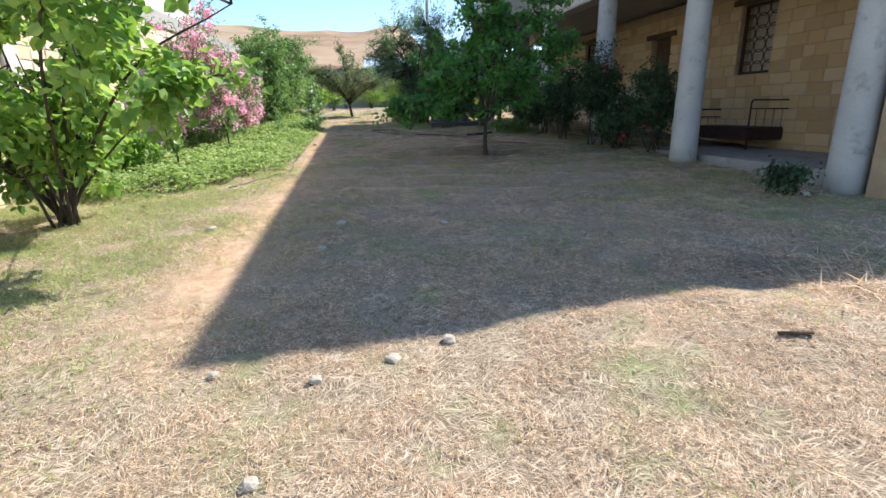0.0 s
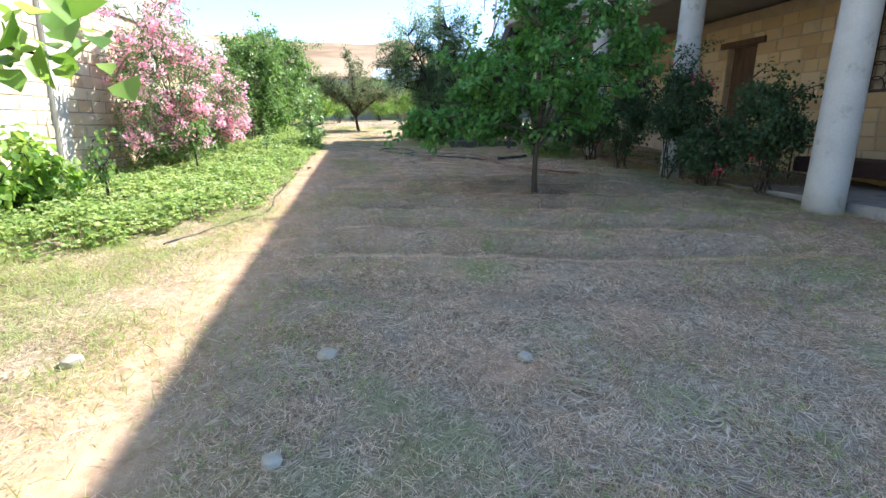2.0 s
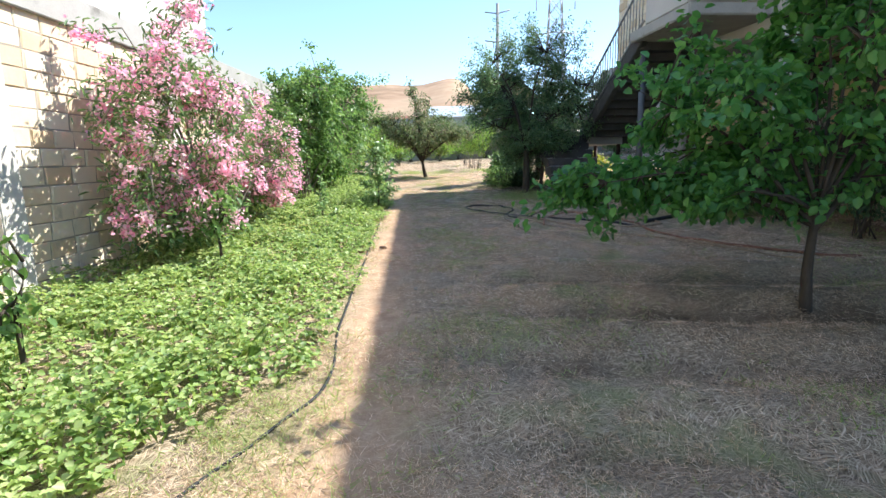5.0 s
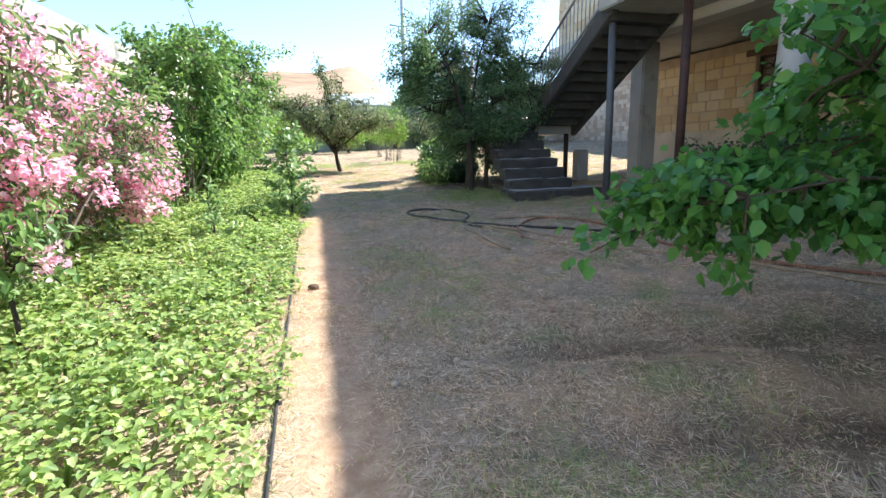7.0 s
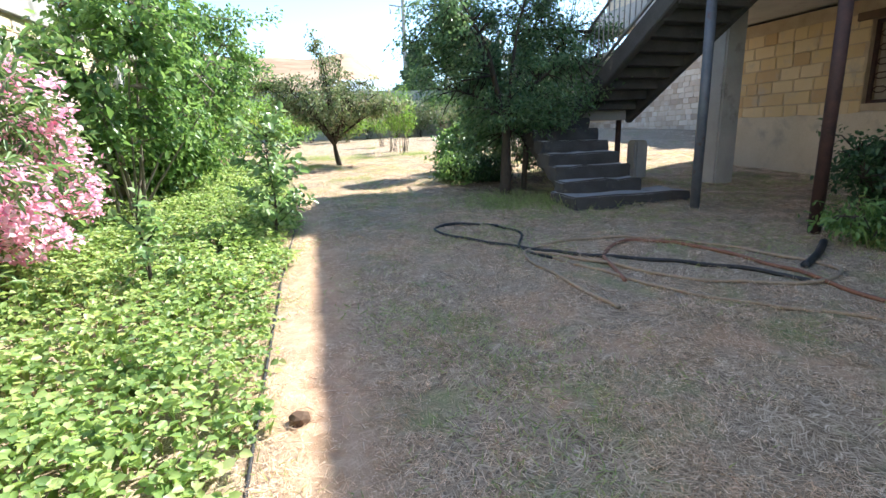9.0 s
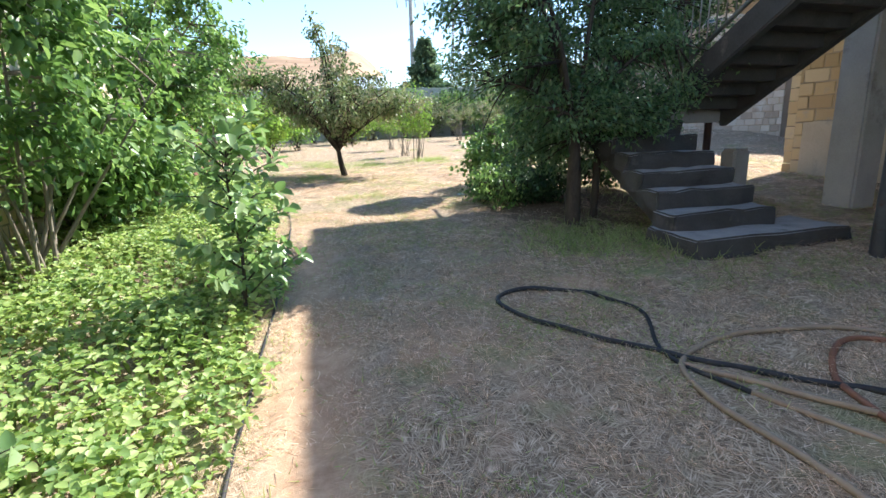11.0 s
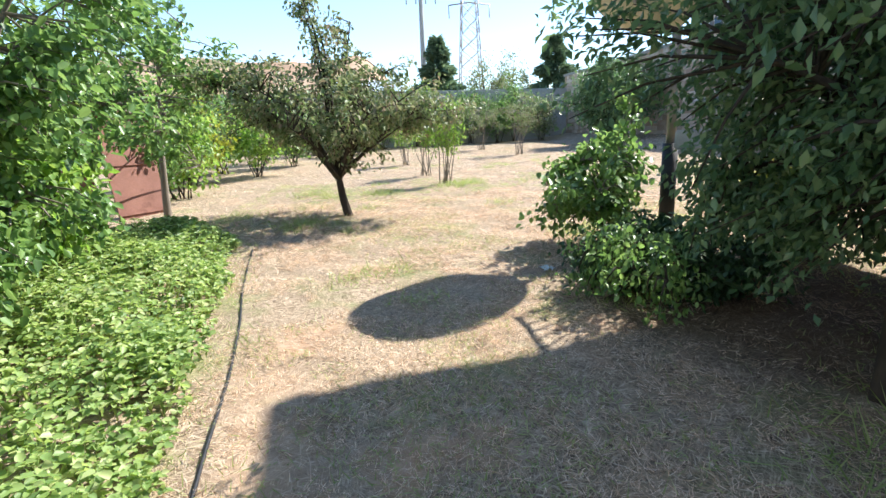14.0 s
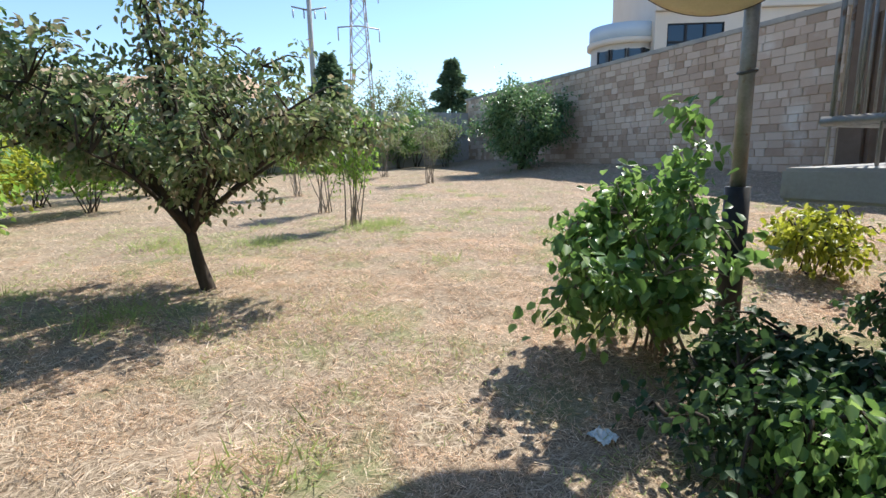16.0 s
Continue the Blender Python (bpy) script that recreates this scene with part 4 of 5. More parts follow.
for (a, b, c, d) in VWIN:
    bm = bmesh.new()
    n = 3 if b - a > 2.8 else 2
    for k in range(n + 1):
        add_box(bm, VL @ pose(a + (b - a) * k / n, 0.1, (c + d) / 2), 0.16, 0.12, d - c)
    for z in (c, (c + d) / 2, d):
        add_box(bm, VL @ pose((a + b) / 2, 0.1, z), b - a, 0.12, 0.14)
    w = part("window", bm, M_BLACK, villa, "dark window frame")
    for k in range(n):
        bm = bmesh.new()
        add_box(bm, VL @ pose(a + (b - a) * (k + .5) / n, 0.16, (c + d) / 2), (b - a) / n - 0.1, 0.03, d - c)
        part("pane", bm, M_GLASS, w)
bay_c = VL @ Vector((-1.3, 3.2, 0))
tubes("bay", [([(bay_c.x, bay_c.y, 0), (bay_c.x, bay_c.y, 10.9)], 2.6)], M_VILLA, villa, "round bay", 36)
tubes("bay_cornice", [([(bay_c.x, bay_c.y, 10.9), (bay_c.x, bay_c.y, 11.3)], 2.9)], M_VILLA, villa, "", 36)
tubes("glass_balustrade", [([(bay_c.x, bay_c.y, 11.3), (bay_c.x, bay_c.y, 12.4)], 2.75)], M_BLUEROOF, villa, "blue tinted glass balustrade", 36)
for k in range(4):
    a = radians(200 + k * 26)
    bm = bmesh.new()
    add_box(bm, pose(bay_c.x + 2.6 * math.cos(a), bay_c.y + 2.6 * math.sin(a), 9.6, 0, 0, math.degrees(a) + 90), 0.95, 0.1, 1.7)
    bw = part("bay_window", bm, M_GLASS, villa)
    bm = bmesh.new()
    for dx in (-0.5, 0.5):
        add_box(bm, pose(bay_c.x + 2.64 * math.cos(a), bay_c.y + 2.64 * math.sin(a), 9.6, 0, 0, math.degrees(a) + 90) @ pose(dx, 0, 0), 0.12, 0.14, 1.8)
    part("frame", bm, M_BLACK, bw)

# small houses under the hill
for (hx, hy, w, mt, rf) in ((-7.5, 82, 7, M_WHITE, M_BLUEROOF), (-22, 95, 10, M_VILLA, M_ROOFTILE), (-36, 100, 9, M_WHITE, M_ROOFTILE)):
    far_house = thing("far_house", "small pale house with a pitched roof below the hill", "house", "far houses")
    z = gh(hx, hy)
    bm = bmesh.new()
    add_box(bm, pose(hx, hy, z + 2.4), w, 7, 5.6)
    part("wall", bm, mt, far_house)
    mesh_from("roof", [(hx - w / 2 - .5, hy - 4, z + 5.2), (hx + w / 2 + .5, hy - 4, z + 5.2), (hx + w / 2 + .5, hy + 4, z + 5.2), (hx - w / 2 - .5, hy + 4, z + 5.2), (hx - w / 2 - .5, hy, z + 7), (hx + w / 2 + .5, hy, z + 7)],
              [(0, 1, 5, 4), (2, 3, 4, 5), (0, 4, 3), (1, 2, 5), (0, 3, 2, 1)], rf, far_house)

# utility pole and lattice tower
upole = thing("utility_pole", "grey concrete utility pole with a crossarm", "utility pole")
ux, uy = -1.5, 62.0
tubes("pole", [([(ux, uy, gh(ux, uy) - .2), (ux, uy, 17.6)], [0.26, 0.16])], M_CONC, upole, sides=10)
for z in (16.6, 13.8):
    tubes("crossarm", [([(ux - 1.3, uy, z + .2), (ux, uy, z), (ux + 1.3, uy, z + .3)], 0.06)], M_GALV, upole, sides=6)
for k in range(4):
    tubes("insulator", [([(ux - 1.2 + 0.8 * k, uy, 13.8), (ux - 1.2 + .8 * k, uy, 13.2)], 0.05)], M_GALV, upole, sides=6)
tower = thing("lattice_tower", "grey steel lattice power pylon", "pylon")
tx, ty, th = 14.0, 150.0, 62.0


def tw(z):
    return 2.6 * (1 - z / th) + 0.7


lines = []
for k in range(16):
    z1, z2 = th * k / 16, th * (k + 1) / 16
    w1, w2 = tw(z1), tw(z2)
    cs = [(-1, -1), (1, -1), (1, 1), (-1, 1)]
    for i in range(4):
        (a, b), (c, d) = cs[i], cs[(i + 1) % 4]
        lines.append(([(tx + a * w1, ty + b * w1, z1), (tx + a * w2, ty + b * w2, z2)], 0.13))
        lines.append(([(tx + a * w1, ty + b * w1, z1), (tx + c * w2, ty + d * w2, z2)], 0.07))
        lines.append(([(tx + c * w1, ty + d * w1, z1), (tx + a * w2, ty + b * w2, z2)], 0.07))
tubes("lattice", lines, M_GALV, tower, sides=4)
for z in (34, 43, 52):
    tubes("crossarm", [([(tx - 5, ty, z), (tx, ty, z + .6), (tx + 5, ty, z)], 0.16)], M_GALV, tower, sides=4)
    for sx in (-5, 5):
        tubes("insulator", [([(tx + sx, ty, z), (tx + sx, ty, z - 3)], 0.13)], M_GALV, tower, sides=4)

# ---- trees and shrubs ----
tree("apricot_tree", "young apricot tree with large glossy green leaves", "tree", (0.93, 10.8), 0.75, (0.95, 11.1, 2.2), (1.85, 1.5, 1.2), 14, 320, 14000, 0.09, M_APRICOT, trunk_r=0.042,
     extra=[((0.35, 11.0, 1.55), (0.95, 0.8, 0.36), 0.16), ((0.9, 11.0, 3.3), (0.75, 0.75, 1.0), 0.28), ((-0.6, 11.35, 1.55), (1.15, 0.6, 0.38), 0.26), ((2.0, 11.0, 3.4), (0.7, 0.5, 0.5), 0.12), ((2.5, 11.3, 2.7), (0.8, 0.6, 0.6), 0.16)], seed=3, width=0.72, jitter=0.07, gaps=0.08)
pear = tree("pear_tree", "tall pear tree with small dark leaves", "tree", (-0.95, 19.4), 1.1, (-0.75, 19.9, 2.8), (2.05, 0.95, 1.15), 14, 820, 47000, 0.07, M_PEAR, trunk_r=0.085,
     extra=[((-0.85, 20.0, 4.1), (1.75, 0.95, 1.65), 0.85), ((0.6, 20.6, 3.4), (1.3, 1.2, 1.0), 0.35), ((-0.7, 20.0, 1.85), (1.1, 0.8, 0.5), 0.25), ((-1.3, 20.4, 2.0), (0.45, 0.35, 0.6), 0.1), ((-0.6, 19.2, 2.3), (1.3, 0.6, 0.5), 0.3), ((-2.0, 18.95, 3.3), (0.75, 0.5, 0.95), 0.36)], seed=5, width=0.5, jitter=0.085, gaps=0.06, simple=True)
tubes("stem", [(smooth_line([(-0.55, 19.75, 0.9), (-0.5, 19.8, 1.6), (-0.4, 20.0, 2.6)], 4), 0.05)], M_BARK, pear).matrix_parent_inverse = Matrix.Translation(pear.location).inverted()
tree("plum_tree", "spreading plum tree with dusty grey-green leaves", "tree", (-4.32, 25.4), 0.6, (-4.4, 25.4, 2.8), (2.15, 1.7, 0.85), 17, 420, 14000, 0.08, M_PLUM, trunk_r=0.07, lean=(-0.12, 0),
     extra=[((-4.5, 25.4, 3.7), (0.8, 0.5, 0.8), 0.10), ((-4.75, 25.4, 4.4), (0.22, 0.22, 0.6), 0.03), ((-5.9, 25.3, 3.3), (0.8, 0.5, 0.45), 0.12), ((-3.0, 25.3, 2.75), (0.8, 0.7, 0.45), 0.12)], seed=9, width=0.55, jitter=0.08, gaps=0.1)
tree("oleander", "large oleander covered in pink blossom", "shrub", (-5.95, 13.6), 0.3, (-5.7, 12.5, 2.15), (1.05, 1.5, 1.9), 24, 300, 13000, 0.11, M_OLEAF, M_BARK_PALE, 0.05, stems=9,
     extra=[((-5.9, 14.9, 1.75), (0.95, 1.3, 1.25), 0.7), ((-5.5, 12.4, 1.1), (0.7, 0.9, 0.6), 0.2)], seed=12, width=0.24, jitter=0.12, gaps=0.05, droop=-0.1, petals=(800, 0.048, M_PINK, "blossom", 28))
tree("quince_tree", "leafy garden fruit tree beside the wall", "tree", (-6.3, 18.0), 0.6, (-6.0, 17.8, 2.9), (1.35, 1.7, 1.4), 12, 260, 9000, 0.092, M_MID, M_BARK_PALE, 0.05, seed=15, group="wall trees", gaps=0.08, stems=3)
tree("quince_tree", "leafy garden fruit tree beside the wall", "tree", (-6.7, 21.3), 0.9, (-6.4, 21.2, 3.3), (1.5, 1.6, 1.6), 10, 260, 11000, 0.09, M_MID, M_BARK_PALE, 0.05, seed=17, extra=[((-6.5, 20.6, 1.9), (1.0, 1.5, 0.75), 0.45)], group="wall trees", gaps=0.1)
tree("mulberry_tree", "broad leafy tree over the rusty sheets", "tree", (-7.38, 25.85), 1.6, (-7.5, 25.4, 3.6), (1.9, 1.9, 1.5), 10, 230, 9000, 0.10, M_MID, M_BARK_PALE, 0.055, seed=19, group="wall trees", lean=(0.1, 0.0), extra=[((-7.2, 23.8, 2.7), (1.2, 1.3, 1.0), 0.35), ((-7.4, 22.6, 1.9), (0.7, 1.0, 0.7), 0.25), ((-7.9, 27.3, 2.2), (0.8, 0.8, 0.8), 0.15)])
tree("fig_shrub", "broad-leaved green shrub at the lawn edge", "shrub", (-4.4, 5.75), 0.35, (-4.5, 5.5, 2.2), (1.55, 1.25, 1.35), 16, 250, 7300, 0.12, M_LIGHT, M_BARK, 0.05, seed=21, stems=4, width=0.8, gaps=0.15,
     extra=[((-4.7, 5.8, 1.0), (1.1, 1.2, 0.6), 0.4), ((-4.0, 5.3, 1.35), (0.9, 0.8, 0.5), 0.35), ((-3.1, 4.85, 2.3), (0.75, 0.7, 0.9), 0.2), ((-2.7, 4.3, 1.75), (1.05, 0.7, 0.55), 0.22), ((-2.2, 4.0, 2.35), (1.0, 0.6, 0.25), 0.1)])
tree("grapevine", "light green grapevine against the limestone wall", "vine", (-5.6, 8.4), 0.2, (-5.6, 8.5, 0.95), (0.75, 1.3, 0.6), 8, 90, 2600, 0.11, M_LIGHT, M_BARK, 0.03, seed=23, stems=4, width=0.9)
tree("sapling", "slim young fruit sapling in the bed", "sapling", (-4.75, 9.15), 0.55, (-4.75, 9.15, 1.05), (0.22, 0.22, 0.4), 4, 14, 130, 0.085, M_MID, M_BARK, 0.018, seed=25, group="saplings", jitter=0.05)
tree("sapling", "slim young fruit sapling in the bed", "sapling", (-5.0, 12.0), 0.5, (-5.0, 12.0, 1.25), (0.3, 0.3, 0.5), 4, 20, 260, 0.085, M_MID, M_BARK, 0.018, seed=27, group="saplings", jitter=0.06)


def young_sapling(label, x, y, height, reach, twigs, leaf, mat, seed):
    """A slim leader with rising side twigs, and oval leaves set along them in turn."""
    r = random.Random(seed)
    top = thing("sapling", label, "sapling", "saplings")
    top.location = (x, y, gh(x, y))
    leader = smooth_line([(0, 0, -0.05), (0.03, 0.0, height * 0.35), (-0.02, 0.02, height * 0.7), (0.03, 0.0, height)], 5)
    lines = [(leader, [0.018 * (1 - 0.8 * k / (len(leader) - 1)) for k in range(len(leader))])]
    shoots = [(leader[len(leader) // 3], leader[-1])]
    for k in range(twigs):
        u = 0.15 + 0.8 * k / twigs
        s0 = leader[int(u * (len(leader) - 1))]
        a = k * 2.4 + r.uniform(-.4, .4)
        ln = reach * (1.1 - 0.6 * u) * r.uniform(0.75, 1.15)
        e = s0 + Vector((math.cos(a) * ln, math.sin(a) * ln, ln * r.uniform(0.3, 0.8)))
        m = s0.lerp(e, 0.5) + Vector((0, 0, 0.05))
        lines.append(([s0, m, e], [0.007, 0.005, 0.002]))
        shoots.append((s0.lerp(e, 0.1), e))
    tubes("trunk", lines[:1], M_BARK, top, sides=6)
    for line in lines[1:]:
        tubes("branch", [line], M_BARK, top, sides=5)
    P, D, S = [], [], []
    for p, e in shoots:
        d = (e - p).normalized()
        n = max(6, int((e - p).length / 0.018))
        for j in range(n):
            a = j * 2.4
            side = d.orthogonal().normalized()
            o = side * math.cos(a) + d.cross(side) * math.sin(a)
            P.append(p.lerp(e, (j + 0.5) / n))
            D.append(d * r.uniform(0.2, 0.8) + o * r.uniform(0.5, 1.0) + Vector((r.gauss(0, 0.25), r.gauss(0, 0.25), r.uniform(-0.45, 0.3))))
            S.append(leaf * r.uniform(0.65, 1.15))
    leaf_mesh("crown", P, D, S, mat, top, width=0.7, fold=0.35)


young_sapling("leafy quince sapling beside the drip hose", -4.23, 17.03, 1.46, 0.5, 25, 0.108, M_SAPLING, 29)
young_sapling("slim leafy sapling standing in the green bed", -4.85, 15.2, 0.9, 0.3, 7, 0.09, M_SAPLING, 33)
for k, (x, y, h, r_) in enumerate(((4.35, 10.7, 1.85, 0.8), (3.6, 12.0, 2.15, 0.65), (3.2, 13.6, 1.95, 0.85), (2.7, 16.2, 1.0, 0.7), (3.95, 11.4, 1.2, 0.65), (2.95, 15.0, 1.5, 0.8), (4.45, 6.5, 0.4, 0.3))):
    g0 = gh(x, y)
    tree("rose_bush", "dark green rose bush with a few pink blooms", "shrub", (x, y), 0.2, (x, y, g0 + h * 0.55), (r_, r_, h * 0.5), 11, 150, int(5200 * min(1.0, r_ * h)), 0.065, M_ROSE, M_BARK, 0.025, seed=31 + k, stems=5, group="rose bushes",
         petals=(4, 0.06, M_ROSEPINK, "bloom", 14) if h > 1.1 else None, gaps=0.1)
tree("weed_clump", "leafy green weeds round the foot of the rusty post", "weeds", (2.0, 15.5), 0.05, (2.0, 15.5, gh(2.0, 15.5) + 0.2), (0.75, 0.5, 0.24), 8, 70, 1500, 0.075, M_MID, M_BARK, 0.012, seed=37, stems=9, width=0.45)
tree("lilac_shrub", "leafy lilac shrub beside the dish post", "shrub", (-1.1, 22.75), 0.2, (-1.3, 22.75, 1.75), (0.75, 0.75, 0.62), 18, 130, 3000, 0.09, M_MID, M_BARK_PALE, 0.03, seed=41, stems=9, width=0.72,
     extra=[((-0.95, 22.7, 2.5), (0.1, 0.1, 0.3), 0.02), ((-1.05, 23.0, 2.0), (0.6, 0.4, 0.5), 0.3)])
tree("bramble", "low dark rose foliage below the dish", "shrub", (-1.35, 21.4), 0.1, (-1.35, 21.45, 1.34), (0.8, 0.75, 0.32), 18, 220, 7500, 0.065, M_ROSE, M_BARK, 0.02, seed=43, stems=9, gaps=0.02,
     extra=[((-1.15, 21.9, 1.4), (0.4, 0.5, 0.35), 0.25), ((0.3, 21.9, 1.4), (0.7, 0.7, 0.35), 0.4), ((-0.85, 20.95, 1.27), (0.8, 0.5, 0.38), 0.6)])
tree("privet_shrub", "bright green low shrub under the pear tree", "shrub", (-1.75, 21.2), 0.1, (-1.6, 20.9, 1.35), (0.5, 0.7, 0.4), 8, 50, 1300, 0.06, M_MID, M_BARK, 0.02, seed=45, stems=6)
tree("yellow_shrub", "yellow-green sunlit shrub behind the post", "shrub", (1.55, 23.7), 0.1, (1.55, 23.7, 1.62), (0.6, 0.6, 0.36), 8, 60, 1300, 0.08, M_YELLOW, M_BARK, 0.02, seed=47, stems=5)
for k, (x, y, h, r_, mt) in enumerate(((-2.5, 28.7, 2.0, 0.5, M_LIGHT), (-2.85, 30.6, 1.9, 0.55, M_LIGHT), (-3.4, 34.5, 1.8, 0.6, M_LIGHT), (1.0, 36.8, 2.3, 1.0, M_PLUM), (0.2, 41.0, 2.4, 1.2, M_PLUM))):
    g0 = gh(x, y)
    tree("young_fruit_tree", "young multi-stemmed fruit tree on the dry lawn", "tree", (x, y), 0.3, (x, y, g0 + h * 0.62), (r_, r_, h * 0.4), 9, 80, 1700, 0.075, mt, M_BARK_PALE, 0.03, seed=51 + k, stems=4, group="young fruit trees", gaps=0.12, width=0.4)
tree("laurel_bush", "dense dark green rounded bush by the stone wall", "shrub", (5.95, 40.0), 0.3, (5.95, 40.0, 3.9), (2.25, 2.0, 2.0), 12, 360, 12000, 0.15, M_PEAR, M_BARK, 0.08, seed=61, stems=6, gaps=0.0, hollow=0.6, simple=True, jitter=0.2)
for k, (x, y, h, r_, mt) in enumerate(((-8.3, 28.6, 2.3, 1.2, M_LIGHT), (-7.9, 33.2, 2.3, 1.4, M_LIGHT), (-7.6, 37.0, 2.4, 1.4, M_MID), (-5.6, 42.0, 2.4, 1.5, M_LIGHT), (-6.7, 19.7, 1.9, 0.75, M_MID), (-7.2, 22.6, 1.7, 0.7, M_LIGHT), (-6.6, 16.4, 2.2, 0.8, M_MID), (-9.2, 31.5, 2.3, 1.4, M_YELLOW), (-9.6, 35.0, 2.6, 1.6, M_MID), (-9.4, 39.5, 2.8, 1.7, M_LIGHT), (-8.0, 44.0, 2.8, 1.8, M_MID), (-4.6, 46.3, 2.8, 1.9, M_LIGHT),
                                      (-1.0, 47.3, 2.6, 1.6, M_PLUM), (2.2, 47.6, 2.8, 1.6, M_MID), (4.6, 47.0, 2.6, 1.3, M_PLUM), (-11.0, 29.0, 3.4, 1.9, M_MID), (-6.4, 47.0, 4.0, 2.0, M_MID), (-2.6, 48.0, 3.8, 1.9, M_LIGHT), (0.6, 48.2, 3.6, 1.8, M_MID), (3.4, 48.5, 4.0, 1.7, M_MID), (-12.5, 34.0, 4.0, 2.2, M_MID), (-12.5, 42.0, 4.2, 2.4, M_MID), (9.0, 26.2, 2.4, 1.1, M_MID))):
    g0 = gh(x, y)
    tree("hedge_shrub", "leafy green shrub along the garden edge", "shrub", (x, y), 0.2, (x, y, g0 + h * 0.52), (r_, r_, h * 0.5), 8, 130, 3200, 0.13, mt, M_BARK, 0.04, seed=71 + k, stems=5, group="garden edge shrubs", gaps=0.03, simple=True, jitter=0.18)
for k, (x, y, h, r_) in enumerate(((-0.6, 58.0, 9.7, 3.6), (9.8, 62.0, 10.4, 4.4), (21.0, 70, 8.5, 4.0))):
    conifer = thing("conifer", "dark conifer behind the garden wall", "tree", "conifers")
    tubes("trunk", [([(x, y, gh(x, y) - .1), (x, y, h)], [0.16, 0.03])], M_BARK, conifer, sides=7)
    n = 9000
    zz = rng.random(n) ** 0.7
    tier = 0.68 + 0.4 * np.sin(zz * 38 + k)
    rr = r_ * (1 - zz) ** 0.95 * tier * rng.uniform(0.35, 1.0, n)
    aa = rng.uniform(0, 2 * np.pi, n)
    aa = aa + 0.6 * np.sin(aa * 5 + zz * 20)
    P = np.stack([x + rr * np.cos(aa), y + rr * np.sin(aa), 2.0 + (h - 2.0) * zz], 1)
    leaf_mesh("crown", P, np.stack([np.cos(aa), np.sin(aa), rng.normal(0.1, .4, n)], 1), rng.uniform(0.35, 0.75, n), M_CONIFER, conifer, width=0.3, simple=True)
for k, (x, y, h, r_) in enumerate(((3.2, 58, 8.6, 2.6), (5.6, 60, 9.2, 2.4), (-6, 60, 6.0, 2.2), (-12, 58, 6.0, 2.5), (-18, 56, 6.5, 3.0))):
    tree("poplar", "pale green trees beyond the garden wall", "tree", (x, y), 1.0, (x, y, h * 0.6), (r_, r_, h * 0.42), 8, 130, 3000, 0.22, M_PLUM, M_BARK, 0.12, seed=91 + k, group="trees beyond the wall", simple=True, jitter=0.3)

# ---- rusty sheets, bed frame, hoses ----
for (x, y, w, h, yaw, lean_) in ((-8.05, 26.5, 0.95, 1.95, 62, -10), (-8.2, 24.8, 1.1, 1.9, 75, -8), (-8.3, 23.6, 0.9, 1.5, 80, -12)):
    sh = thing("rusty_sheet", "red-brown rusty metal sheet leaning upright at the garden edge", "metal sheet", "rusty sheets")
    m = pose(x, y, gh(x, y) - 0.05, 0, 0, yaw) @ pose(0, 0, 0, lean_, 0, 0)
    bm = bmesh.new()
    add_box(bm, m @ pose(0, 0, h / 2), w, 0.012, h, 0.003, 0.01)
    part("panel", bm, M_SHEET, sh)
    for zz in (0.06, 0.5, 0.94):
        bm = bmesh.new()
        add_box(bm, m @ pose(0, -0.018, h * zz), w, 0.03, 0.04, 0.004)
        part("rib", bm, M_SHEET, sh)

bed = thing("bed_frame", "old rusty steel bed frame on the porch", "bed frame")
BM = pose(6.5, 10.75, 0.66, 0, 0, -78.5)
for xx, hh in ((0.35, 0.98), (-1.5, 0.80)):
    pts = [BM @ Vector((xx, -0.45, 0))] + [BM @ Vector((xx, -0.45 + 0.06 * (1 - math.cos(a)), hh - 0.06 + 0.06 * math.sin(a))) for a in (0, .5, 1.0, 1.57)] + [BM @ Vector((xx, 0.45 - 0.06 * (1 - math.cos(a)), hh - 0.06 + 0.06 * math.sin(a))) for a in (1.57, 1.0, .5, 0)] + [BM @ Vector((xx, 0.45, 0))]
    hb = tubes("headboard", [(pts, 0.017), ([BM @ Vector((xx, -0.45, hh - .17)), BM @ Vector((xx, 0.45, hh - .17))], 0.012)], M_RUST, bed, "", 8)
    tubes("bars", [([BM @ Vector((xx, -0.3 + 0.2 * k, 0.35)), BM @ Vector((xx, -0.3 + 0.2 * k, hh - .17))], 0.006) for k in range(4)], M_RUST, hb, sides=5)
bm = bmesh.new()
add_box(bm, BM @ pose(-0.57, 0, 0.32), 1.8, 0.86, 0.26, 0.02)
part("base", bm, M_RUST, bed, "dark rusty spring base")


def ground_line(ctrl, lift=0.02, n=8):
    pts = smooth_line([(x, y, 0) for x, y in ctrl], n)
    return [(p.x, p.y, gh(p.x, p.y) + lift) for p in pts]


